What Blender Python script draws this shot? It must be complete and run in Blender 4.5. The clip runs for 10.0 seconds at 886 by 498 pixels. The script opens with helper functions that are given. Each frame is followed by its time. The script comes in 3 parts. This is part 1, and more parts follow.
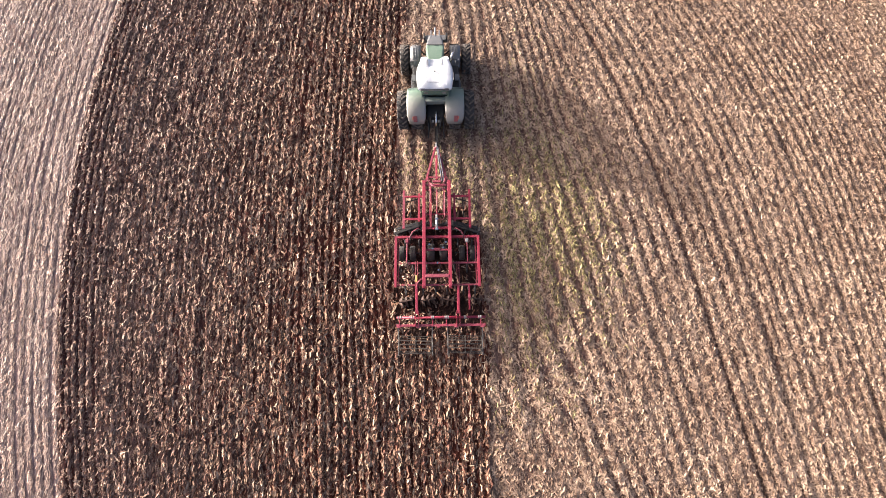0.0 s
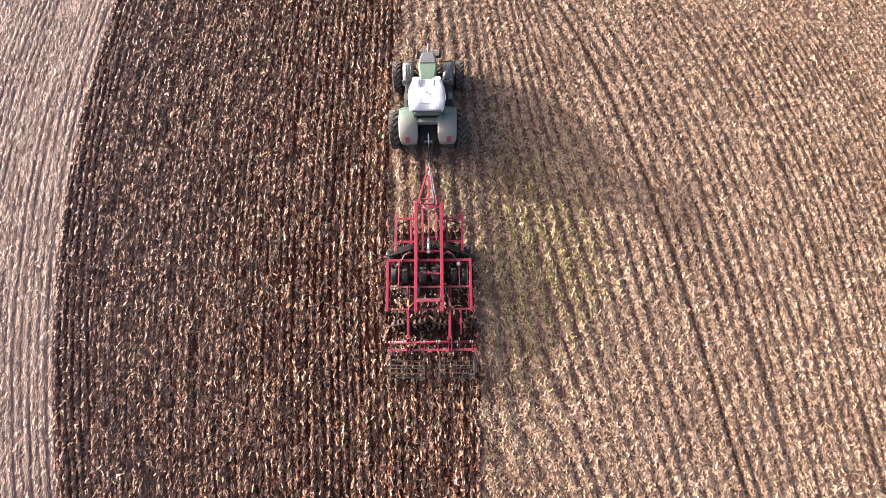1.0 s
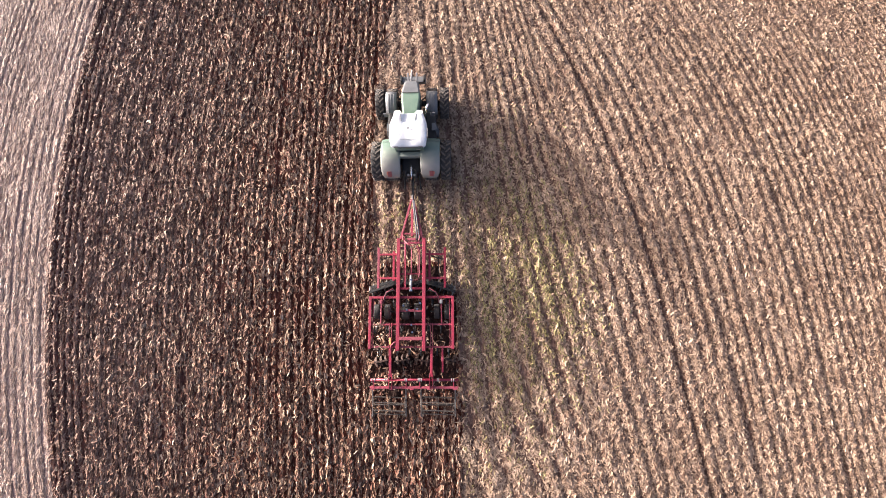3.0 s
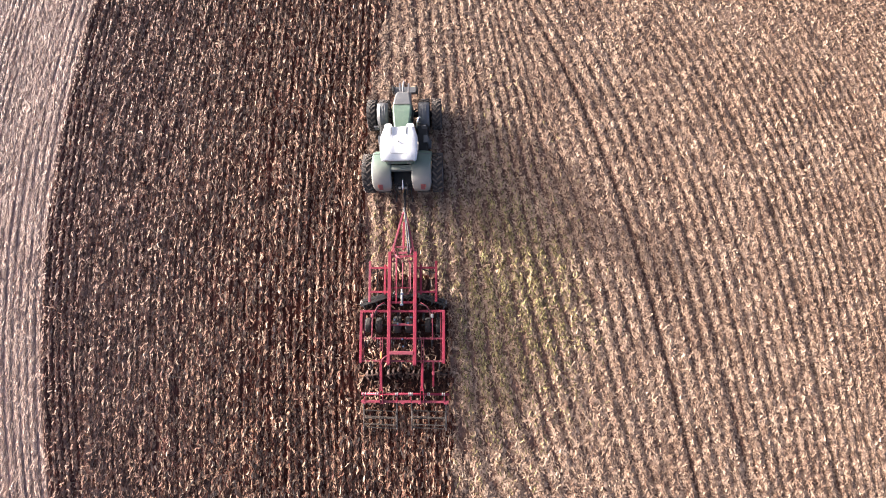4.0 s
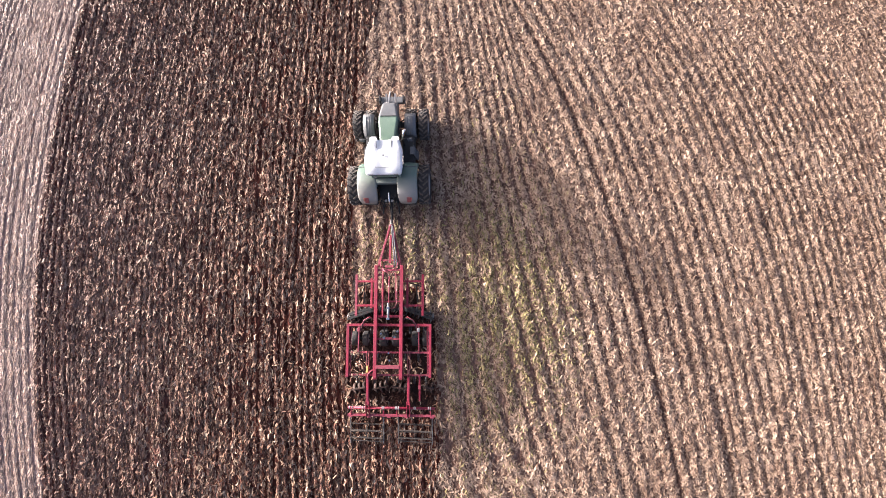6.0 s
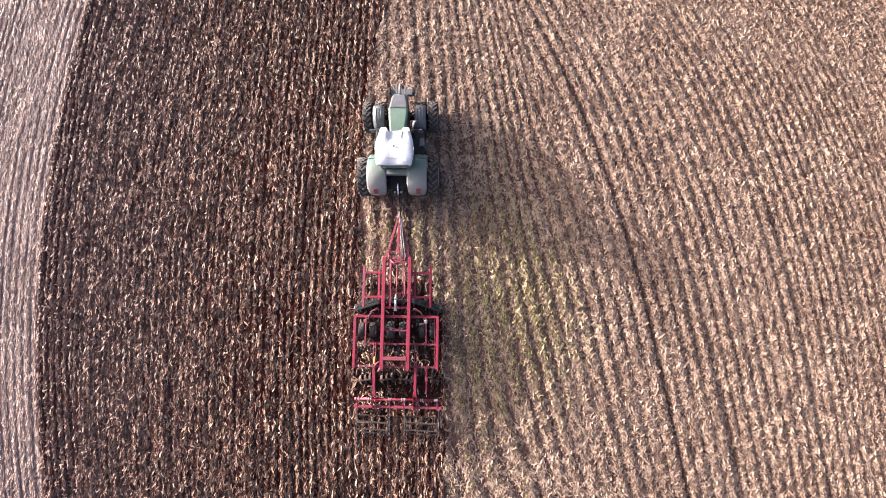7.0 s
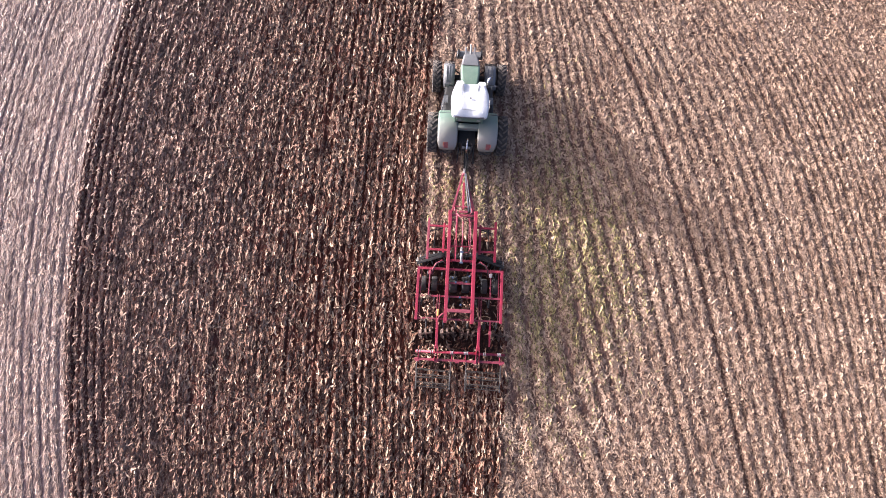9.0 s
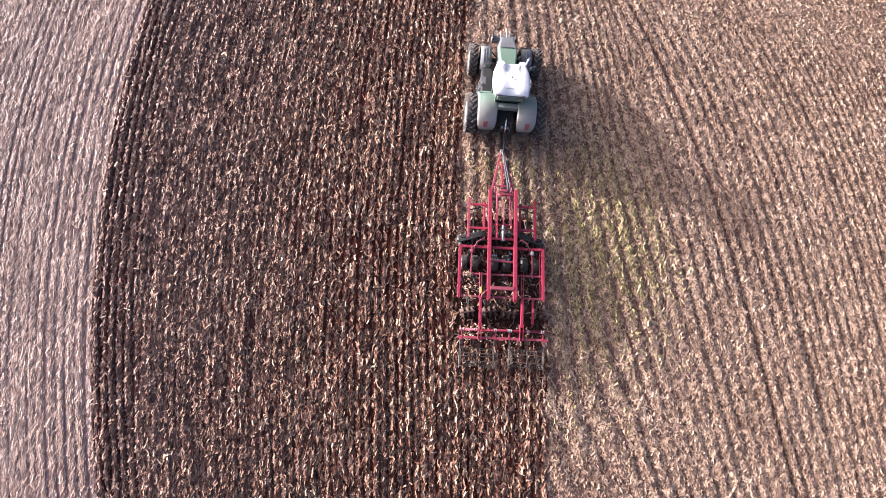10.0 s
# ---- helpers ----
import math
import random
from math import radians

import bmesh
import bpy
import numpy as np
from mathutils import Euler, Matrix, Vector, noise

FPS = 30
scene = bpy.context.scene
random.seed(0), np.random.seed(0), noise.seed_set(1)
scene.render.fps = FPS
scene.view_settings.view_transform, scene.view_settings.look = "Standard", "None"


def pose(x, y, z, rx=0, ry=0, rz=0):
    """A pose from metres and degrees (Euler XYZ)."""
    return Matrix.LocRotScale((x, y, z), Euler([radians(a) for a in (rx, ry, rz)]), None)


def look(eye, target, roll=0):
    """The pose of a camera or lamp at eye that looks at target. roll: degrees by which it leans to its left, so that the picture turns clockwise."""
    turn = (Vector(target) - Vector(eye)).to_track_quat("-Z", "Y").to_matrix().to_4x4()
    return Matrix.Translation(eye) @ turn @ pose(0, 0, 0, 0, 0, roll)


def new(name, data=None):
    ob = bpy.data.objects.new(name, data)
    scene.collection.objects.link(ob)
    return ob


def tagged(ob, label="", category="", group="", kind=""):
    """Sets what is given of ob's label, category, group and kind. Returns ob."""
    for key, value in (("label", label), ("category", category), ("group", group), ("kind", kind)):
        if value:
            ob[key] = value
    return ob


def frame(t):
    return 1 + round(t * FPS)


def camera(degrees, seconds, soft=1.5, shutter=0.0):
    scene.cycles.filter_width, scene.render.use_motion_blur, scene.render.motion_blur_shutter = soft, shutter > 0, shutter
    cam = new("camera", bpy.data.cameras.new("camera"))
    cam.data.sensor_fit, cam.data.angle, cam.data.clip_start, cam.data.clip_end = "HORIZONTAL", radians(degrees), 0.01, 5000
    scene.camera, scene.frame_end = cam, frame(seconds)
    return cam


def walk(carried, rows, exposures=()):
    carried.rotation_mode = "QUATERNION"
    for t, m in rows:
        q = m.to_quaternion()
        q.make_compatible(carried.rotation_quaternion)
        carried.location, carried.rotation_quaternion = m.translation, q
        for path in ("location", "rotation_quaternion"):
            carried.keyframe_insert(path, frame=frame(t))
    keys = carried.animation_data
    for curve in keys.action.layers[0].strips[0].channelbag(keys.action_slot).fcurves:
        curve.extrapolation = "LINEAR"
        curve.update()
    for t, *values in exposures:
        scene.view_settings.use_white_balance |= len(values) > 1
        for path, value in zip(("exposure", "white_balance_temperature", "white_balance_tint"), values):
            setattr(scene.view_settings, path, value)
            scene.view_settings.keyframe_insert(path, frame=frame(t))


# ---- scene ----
cam = camera(88.83, 10.0, soft=1.0)
ROWS = [
    (0.0, 0.174, -5.965, 21.258, 14.100, 0.693, -0.642),
    (0.5, 0.384, -5.167, 21.400, 13.379, 0.858, -0.634),
    (1.0, 0.737, -4.279, 21.542, 12.414, 1.138, -0.506),
    (1.5, 1.049, -3.407, 21.677, 11.397, 1.371, -0.463),
    (2.0, 1.373, -2.619, 21.790, 10.500, 1.631, -0.390),
    (2.5, 1.668, -1.927, 21.894, 9.650, 1.893, -0.330),
    (4.0, 2.570, -0.249, 21.982, 7.823, 2.641, -0.069),
    (4.5, 2.875, 0.192, 21.976, 7.340, 3.003, -0.087),
    (5.0, 3.189, 0.597, 21.955, 6.821, 3.313, -0.115),
    (5.5, 3.492, 0.914, 21.924, 6.486, 3.560, -0.037),
    (6.25, 3.540, 0.915, 21.906, 6.410, 3.570, 0.020),
    (7.0, 2.953, 0.419, 21.872, 6.799, 2.957, 0.702),
    (7.5, 2.141, -0.208, 21.848, 7.239, 2.049, 1.998),
    (8.0, 1.000, -1.054, 21.794, 7.883, 0.845, 2.661),
    (8.5, -0.216, -1.976, 21.676, 8.824, -0.354, 2.847),
    (9.0, -1.545, -2.923, 21.505, 9.839, -1.608, 2.870),
    (9.5, -2.922, -3.891, 21.245, 10.895, -2.862, 2.615),
    (10.0, -4.248, -4.687, 20.949, 11.763, -4.036, 2.243),
]
walk(cam, [(t, pose(x, y, z, rx, ry, rz)) for t, x, y, z, rx, ry, rz in ROWS],
     [(0.0, 2.11, 6230, 10), (2.5, 2.12, 6150, 11), (5.5, 2.11, 5960, 12), (8.0, 2.08, 5760, 14), (10.0, 2.04, 5690, 15)])

# ---- light: a low sun ahead and to one side, clear sky ----
SUN_AWAY = (1.0, -0.42)          # the way the shadows fall on the ground
SUN_UP = 10.8                    # degrees over the horizon
away = Vector((*SUN_AWAY, 0)).normalized()
sun = new("sun", bpy.data.lights.new("sun", "SUN"))
sun.data.energy, sun.data.angle, sun.data.color = 3.9, radians(0.8), (1.0, 0.92, 0.86)
sun.matrix_world = look(-away * math.cos(radians(SUN_UP)) * 60 + Vector((0, 0, math.sin(radians(SUN_UP)) * 60)), (0, 0, 0))
world = bpy.data.worlds.new("sky")
scene.world = world
world.use_nodes = True
wn, wl = world.node_tree.nodes, world.node_tree.links
sky = wn.new("ShaderNodeTexSky")
sky.sky_type, sky.sun_disc = "NISHITA", False
sky.sun_elevation, sky.sun_rotation = radians(SUN_UP), math.atan2(-away.x, -away.y)
sky.air_density, sky.dust_density, sky.ozone_density = 0.3, 6.0, 0.0
wl.new(sky.outputs[0], wn["Background"].inputs[0])
wn["Background"].inputs[1].default_value = 0.15


# ---- materials ----
def node_material(name, rough=0.8, metal=0.0):
    m = bpy.data.materials.new(name)
    m.use_nodes = True
    b = m.node_tree.nodes["Principled BSDF"]
    b.inputs["Roughness"].default_value, b.inputs["Metallic"].default_value = rough, metal
    return m, m.node_tree.nodes, m.node_tree.links, b


def ramp(nodes, stops):
    r = nodes.new("ShaderNodeValToRGB")
    e = r.color_ramp.elements
    while len(e) < len(stops):
        e.new(0.5)
    for k, (at, colour) in zip(e, stops):
        k.position, k.color = at, (*colour, 1)
    return r


def paint(name, colour, worn, rough=0.45, metal=0.0, scale=3.0, dust=(0.30, 0.23, 0.17), dusty=0.35, bump=0.1):
    """Painted or bare surface: two tones at one scale, dust that settled in patches at another, fine grain in the relief."""
    m, n, l, b = node_material(name, rough, metal)
    co = n.new("ShaderNodeTexCoord")
    big, fine = n.new("ShaderNodeTexNoise"), n.new("ShaderNodeTexNoise")
    big.inputs["Scale"].default_value, big.inputs["Detail"].default_value = scale, 5
    fine.inputs["Scale"].default_value, fine.inputs["Detail"].default_value = scale * 14, 4
    for t in (big, fine):
        l.new(co.outputs["Object"], t.inputs["Vector"])
    r = ramp(n, [(0.35, colour), (0.7, worn)])
    l.new(big.outputs[0], r.inputs[0])
    mix = n.new("ShaderNodeMix")
    mix.data_type = "RGBA"
    d = ramp(n, [(0.45, (0, 0, 0)), (0.8, (dusty, dusty, dusty))])
    l.new(fine.outputs[0], d.inputs[0])
    l.new(d.outputs[0], mix.inputs[0])
    l.new(r.outputs[0], mix.inputs[6])
    mix.inputs[7].default_value = (*dust, 1)
    l.new(mix.outputs[2], b.inputs["Base Color"])
    bp = n.new("ShaderNodeBump")
    bp.inputs["Strength"].default_value, bp.inputs["Distance"].default_value = bump, 0.01
    l.new(fine.outputs[0], bp.inputs["Height"])
    l.new(bp.outputs[0], b.inputs["Normal"])
    return m


def earth(name, dark, mid, light, stretch, scale=2.2, bump=0.6, dried=None):
    """Crumbly soil with trash in it, grained along the travel direction. dried: the colour of the passes that have lain open longest, away from the working edge."""
    m, n, l, b = node_material(name, 0.95)
    b.inputs["Specular IOR Level"].default_value = 0.15
    co, mp = n.new("ShaderNodeTexCoord"), n.new("ShaderNodeMapping")
    l.new(co.outputs["Object"], mp.inputs[0])
    mp.inputs["Scale"].default_value = (1.0, stretch, 1.0)
    big, fine, crumb = n.new("ShaderNodeTexNoise"), n.new("ShaderNodeTexNoise"), n.new("ShaderNodeTexVoronoi")
    big.inputs["Scale"].default_value, big.inputs["Detail"].default_value = 0.25, 4
    fine.inputs["Scale"].default_value, fine.inputs["Detail"].default_value, fine.inputs["Roughness"].default_value = scale * 3, 6, 0.75
    crumb.inputs["Scale"].default_value = scale * 4
    l.new(co.outputs["Object"], big.inputs["Vector"])
    l.new(mp.outputs[0], fine.inputs["Vector"])
    l.new(mp.outputs[0], crumb.inputs["Vector"])
    add = n.new("ShaderNodeMath")
    add.operation = "MULTIPLY_ADD"
    l.new(big.outputs[0], add.inputs[0])
    add.inputs[1].default_value = 0.35
    l.new(fine.outputs[0], add.inputs[2])
    r = ramp(n, [(0.45, dark), (0.68, mid), (0.9, light)])
    l.new(add.outputs[0], r.inputs[0])
    tone = r.outputs[0]
    if dried:
        xyz, far, blend, patch = n.new("ShaderNodeSeparateXYZ"), n.new("ShaderNodeMapRange"), n.new("ShaderNodeMix"), n.new("ShaderNodeMath")
        l.new(co.outputs["Object"], xyz.inputs[0])
        l.new(xyz.outputs[0], far.inputs[0])
        for k, v in zip((1, 2, 3, 4), (-5.0, -17.0, 0.0, 0.75)):
            far.inputs[k].default_value = v
        patch.operation = "MULTIPLY"
        l.new(far.outputs[0], patch.inputs[0])
        l.new(fine.outputs[0], patch.inputs[1])
        blend.data_type = "RGBA"
        l.new(patch.outputs[0], blend.inputs[0])
        l.new(tone, blend.inputs[6])
        blend.inputs[7].default_value = (*dried, 1)
        tone = blend.outputs[2]
    l.new(tone, b.inputs["Base Color"])
    h = n.new("ShaderNodeMath")
    h.operation = "ADD"
    l.new(fine.outputs[0], h.inputs[0])
    l.new(crumb.outputs[0], h.inputs[1])
    bp = n.new("ShaderNodeBump")
    bp.inputs["Strength"].default_value, bp.inputs["Distance"].default_value = bump, 0.08
    l.new(h.outputs[0], bp.inputs["Height"])
    l.new(bp.outputs[0], b.inputs["Normal"])
    return m


def straw(name, stops, rough=0.75, tufts=0.72, dried=None):
    """Dry leaf and stalk: every piece takes its own tone, with fibres along it. dried: the tone that the oldest passes bleach to."""
    m, n, l, b = node_material(name, rough)
    b.inputs["Specular IOR Level"].default_value = 0.3
    geo, co = n.new("ShaderNodeNewGeometry"), n.new("ShaderNodeTexCoord")
    r = ramp(n, stops)
    l.new(geo.outputs["Random Per Island"], r.inputs[0])
    fib, wide = n.new("ShaderNodeTexNoise"), n.new("ShaderNodeTexNoise")
    fib.inputs["Scale"].default_value, fib.inputs["Detail"].default_value = 22, 3
    wide.inputs["Scale"].default_value, wide.inputs["Detail"].default_value = 0.35, 3
    f1, f2 = ramp(n, [(0.3, (0.68, 0.66, 0.62)), (0.7, (1.0, 1.0, 1.0))]), ramp(n, [(0.3, (0.76, 0.72, 0.69)), (0.7, (1.0, 1.0, 0.98))])
    last = r.outputs[0]
    if dried:
        xyz, far, blend = n.new("ShaderNodeSeparateXYZ"), n.new("ShaderNodeMapRange"), n.new("ShaderNodeMix")
        l.new(co.outputs["Object"], xyz.inputs[0])
        l.new(xyz.outputs[0], far.inputs[0])
        for k, v in zip((1, 2, 3, 4), (-8.0, -19.0, 0.0, 0.6)):
            far.inputs[k].default_value = v
        blend.data_type = "RGBA"
        l.new(far.outputs[0], blend.inputs[0])
        l.new(last, blend.inputs[6])
        blend.inputs[7].default_value = (*dried, 1)
        last = blend.outputs[2]
    tuft = n.new("ShaderNodeTexNoise")
    tuft.inputs["Scale"].default_value, tuft.inputs["Detail"].default_value = 3.4, 2
    f3 = ramp(n, [(0.36, (tufts, tufts * 0.96, tufts * 0.93)), (0.62, (1.0, 1.0, 1.0))])
    for t, f in ((fib, f1), (wide, f2), (tuft, f3)):
        l.new(co.outputs["Object"], t.inputs["Vector"])
        l.new(t.outputs[0], f.inputs[0])
        x = n.new("ShaderNodeMix")
        x.data_type, x.blend_type = "RGBA", "MULTIPLY"
        x.inputs[0].default_value = 1.0
        l.new(last, x.inputs[6])
        l.new(f.outputs[0], x.inputs[7])
        last = x.outputs[2]
    l.new(last, b.inputs["Base Color"])
    return m


SOIL = earth("tilled_soil", (0.020, 0.0058, 0.0038), (0.084, 0.0245, 0.0152), (0.185, 0.063, 0.04), 0.4, bump=1.0, dried=(0.25, 0.136, 0.118))
# worked soil with the shade under the tool put into its colour
SHADED_SOIL = earth("soil_shaded_by_tool", (0.010, 0.005, 0.004), (0.026, 0.012, 0.009), (0.06, 0.030, 0.022), 0.8, bump=0.9)
STUBBLE_SOIL = earth("stubble_soil", (0.070, 0.037, 0.028), (0.175, 0.102, 0.077), (0.32, 0.208, 0.155), 0.5, bump=1.0)
OLD_SOIL = earth("weathered_stubble_soil", (0.17, 0.105, 0.092), (0.30, 0.20, 0.174), (0.47, 0.34, 0.29), 0.25, bump=0.3)
STRAW_TILLED = straw("tilled_in_straw", [(0.0, (0.052, 0.0165, 0.0105)), (0.26, (0.18, 0.068, 0.043)), (0.58, (0.35, 0.197, 0.130)), (0.85, (0.49, 0.338, 0.238)), (1.0, (0.68, 0.54, 0.405))], tufts=0.58, dried=(0.44, 0.288, 0.234))
STRAW_RIGHT = straw("corn_straw", [(0.0, (0.11, 0.061, 0.043)), (0.2, (0.27, 0.166, 0.118)), (0.32, (0.48, 0.332, 0.240)), (1.0, (0.56, 0.412, 0.306))], tufts=0.62)
STRAW_LEFT = straw("weathered_straw", [(0.0, (0.33, 0.208, 0.172)), (0.3, (0.61, 0.44, 0.365)), (1.0, (0.75, 0.595, 0.51))], tufts=0.8)
STRAW_YELLOW = straw("yellow_green_straw", [(0.0, (0.10, 0.09, 0.04)), (0.5, (0.37, 0.318, 0.132)), (1.0, (0.57, 0.485, 0.225))])
RED = paint("red_paint", (0.23, 0.0055, 0.027), (0.175, 0.009, 0.029), 0.6, dusty=0.08)
FADED_RED = paint("dusty_red_paint", (0.22, 0.018, 0.042), (0.19, 0.032, 0.05), 0.6, dusty=0.22)
GREEN = paint("green_paint", (0.095, 0.155, 0.11), (0.12, 0.175, 0.13), 0.4, dust=(0.24, 0.23, 0.19), dusty=0.5)
WHITE = paint("white_roof", (0.74, 0.74, 0.74), (0.58, 0.58, 0.585), 0.45, dust=(0.36, 0.34, 0.32), dusty=0.5)
GREY = paint("grey_plastic", (0.085, 0.087, 0.092), (0.12, 0.12, 0.122), 0.55, dust=(0.2, 0.19, 0.18))
FENDER_GREY = paint("grey_fender_plastic", (0.095, 0.095, 0.10), (0.13, 0.13, 0.13), 0.55, dust=(0.19, 0.18, 0.17))
DARK = paint("dark_steel", (0.010, 0.010, 0.011), (0.020, 0.018, 0.017), 0.8, dusty=0.12, dust=(0.10, 0.075, 0.06))
RUBBER = paint("tyre_rubber", (0.016, 0.015, 0.015), (0.035, 0.031, 0.029), 0.85, dusty=0.25, dust=(0.14, 0.105, 0.085))
LUG = paint("dusty_lug", (0.052, 0.042, 0.036), (0.09, 0.074, 0.063), 0.9, dusty=0.4, dust=(0.16, 0.12, 0.095))
STEEL = paint("bare_steel", (0.36, 0.35, 0.34), (0.24, 0.22, 0.21), 0.4, metal=0.7)
CHROME = paint("chrome_rod", (0.75, 0.75, 0.76), (0.65, 0.65, 0.66), 0.15, metal=1.0, dusty=0.1)
REEL = paint("dull_steel", (0.032, 0.025, 0.021), (0.055, 0.044, 0.037), 0.65, metal=0.2, dusty=0.5)
ARM_GREY = paint("worn_grey_steel", (0.13, 0.12, 0.112), (0.085, 0.075, 0.068), 0.6, metal=0.2)
RIM = paint("rim_grey", (0.28, 0.27, 0.27), (0.22, 0.21, 0.21), 0.75)
LAMP_RED = paint("red_lens", (0.20, 0.025, 0.03), (0.17, 0.05, 0.052), 0.4, dusty=0.5)
LAMP_AMBER = paint("amber_lens", (0.45, 0.12, 0.06), (0.4, 0.16, 0.1), 0.4, dusty=0.5)
HOSE = paint("black_hose", (0.011, 0.011, 0.012), (0.02, 0.02, 0.02), 0.8, dusty=0.12)
PALE = paint("slate_hose_sleeve", (0.085, 0.085, 0.105), (0.06, 0.06, 0.075), 0.9)
YELLOW = paint("yellow_paint", (0.60, 0.36, 0.08), (0.52, 0.32, 0.10), 0.5)


def dusted_fender():
    """Green plastic under road dust, thickest where the wheels throw it, at the rear."""
    m, n, l, b = node_material("dusted_green_fender", 0.5)
    co, xyz, rearward, grain, pick, mix = (n.new("ShaderNode" + k) for k in ("TexCoord", "SeparateXYZ", "MapRange", "TexNoise", "Math", "Mix"))
    l.new(co.outputs["Object"], xyz.inputs[0])
    l.new(co.outputs["Object"], grain.inputs["Vector"])
    grain.inputs["Scale"].default_value, grain.inputs["Detail"].default_value = 5, 6
    l.new(xyz.outputs[1], rearward.inputs[0])
    for k, v in zip((1, 2, 3, 4), (-1.15, -2.1, -0.05, 0.75)):
        rearward.inputs[k].default_value = v
    pick.operation, pick.use_clamp = "MULTIPLY_ADD", True
    l.new(grain.outputs[0], pick.inputs[0])
    pick.inputs[1].default_value = 0.35
    l.new(rearward.outputs[0], pick.inputs[2])
    mix.data_type = "RGBA"
    l.new(pick.outputs[0], mix.inputs[0])
    mix.inputs[6].default_value, mix.inputs[7].default_value = (0.08, 0.14, 0.105, 1), (0.235, 0.215, 0.195, 1)
    l.new(mix.outputs[2], b.inputs["Base Color"])
    return m


FENDER = dusted_fender()
SOILED = paint("soil_caked_steel", (0.055, 0.026, 0.018), (0.025, 0.015, 0.012), 0.85, dust=(0.14, 0.085, 0.06), dusty=0.4, scale=5)
GLASS, gn, gl, gb = node_material("tinted_glass", 0.05)
gb.inputs["Base Color"].default_value = (0.10, 0.13, 0.12, 1)
gb.inputs["Transmission Weight"].default_value = 0.8


# ---- mesh helpers ----
def box(bm, c, s, rot=None, bev=0.0):
    """A box of size s round c; bev rounds its edges."""
    m = Matrix.Translation(c) @ (rot.to_4x4() if rot else Matrix()) @ Matrix.Diagonal((*s, 1))
    vs = bmesh.ops.create_cube(bm, size=1.0, matrix=m)["verts"]
    if bev:
        es = list({e for v in vs for e in v.link_edges})
        bmesh.ops.bevel(bm, geom=es, offset=bev, segments=2, profile=0.6, affect="EDGES")


def bar(bm, a, b, w, h, bev=0.012):
    """A square tube from a to b, w wide and h high."""
    a, b = Vector(a), Vector(b)
    d = b - a
    y = d.normalized()
    x = y.cross(Vector((0, 0, 1)))
    x = x.normalized() if x.length > 1e-4 else Vector((1, 0, 0))
    z = x.cross(y)
    box(bm, (a + b) / 2, (w, d.length, h), Matrix((x, y, z)).transposed(), bev)


def pipe(bm, pts, r, seg=8):
    """A round tube along a line of points, closed at its ends."""
    pts = [Vector(p) for p in pts]
    rings = []
    for i, p in enumerate(pts):
        d = (pts[min(i + 1, len(pts) - 1)] - pts[max(i - 1, 0)]).normalized()
        u = d.orthogonal().normalized() if abs(d.z) > 0.95 else d.cross(Vector((0, 0, 1))).normalized()
        v = d.cross(u)
        rings.append([bm.verts.new(p + r * (math.cos(2 * math.pi * k / seg) * u + math.sin(2 * math.pi * k / seg) * v)) for k in range(seg)])
    for a, b in zip(rings, rings[1:]):
        for k in range(seg):
            bm.faces.new((a[k], a[(k + 1) % seg], b[(k + 1) % seg], b[k]))
    bm.faces.new(rings[0][::-1])
    bm.faces.new(rings[-1])


def turned(bm, c, profile, seg=32, capped=True):
    """A body turned round an axle along x through c; profile: rows of (x, radius)."""
    rings = [[bm.verts.new((c[0] + x, c[1] + r * math.cos(2 * math.pi * k / seg), c[2] + r * math.sin(2 * math.pi * k / seg))) for k in range(seg)] for x, r in profile]
    for a, b in zip(rings, rings[1:]):
        for k in range(seg):
            bm.faces.new((a[k], b[k], b[(k + 1) % seg], a[(k + 1) % seg]))
    if capped:
        bm.faces.new(rings[0])
        bm.faces.new(rings[-1][::-1])


def loft(bm, sections):
    """A skin over closed sections with equal counts of points, capped at both ends."""
    rings = [[bm.verts.new(p) for p in s] for s in sections]
    n = len(rings[0])
    for a, b in zip(rings, rings[1:]):
        for k in range(n):
            bm.faces.new((a[k], a[(k + 1) % n], b[(k + 1) % n], b[k]))
    bm.faces.new(rings[0][::-1])
    bm.faces.new(rings[-1])


UNIT = 0.88                      # metres to one unit of the plan, in which all that follows is drawn
AXIS = -0.33                     # the machines' common centre line


def thing(name, y, label, category):
    e = new(name)
    e.location = (AXIS * UNIT, y * UNIT, 0)
    e["plan_y"] = y
    e.empty_display_size = 0.3
    return tagged(e, label, category)


def root(ob):
    return root(ob.parent) if ob.parent else ob


def part(name, bm, material, parent, label="", smooth=False):
    """Links a bmesh, drawn in (offset from the centre line, y, z), as one mesh under a thing or a part."""
    bmesh.ops.recalc_face_normals(bm, faces=bm.faces)
    bm.transform(Matrix.Diagonal((UNIT, UNIT, UNIT, 1)) @ Matrix.Translation((0, -root(parent)["plan_y"], 0)))
    me = bpy.data.meshes.new(name)
    bm.to_mesh(me)
    bm.free()
    me.materials.append(material)
    if smooth:
        me.shade_smooth()
    ob = new(name, me)
    ob.parent = parent
    return tagged(ob, label) if label else ob


def boxes(name, rows, material, parent, label="", bev=0.015):
    bm = bmesh.new()
    for c, s in rows:
        box(bm, c, s, None, bev)
    return part(name, bm, material, parent, label)


def tube(name, a, b, w, h, material, parent, label=""):
    bm = bmesh.new()
    bar(bm, a, b, w, h)
    return part(name, bm, material, parent, label)


def hose(name, pts, r, material, parent, label="", seg=8):
    bm = bmesh.new()
    pipe(bm, pts, r, seg)
    return part(name, bm, material, parent, label, True)


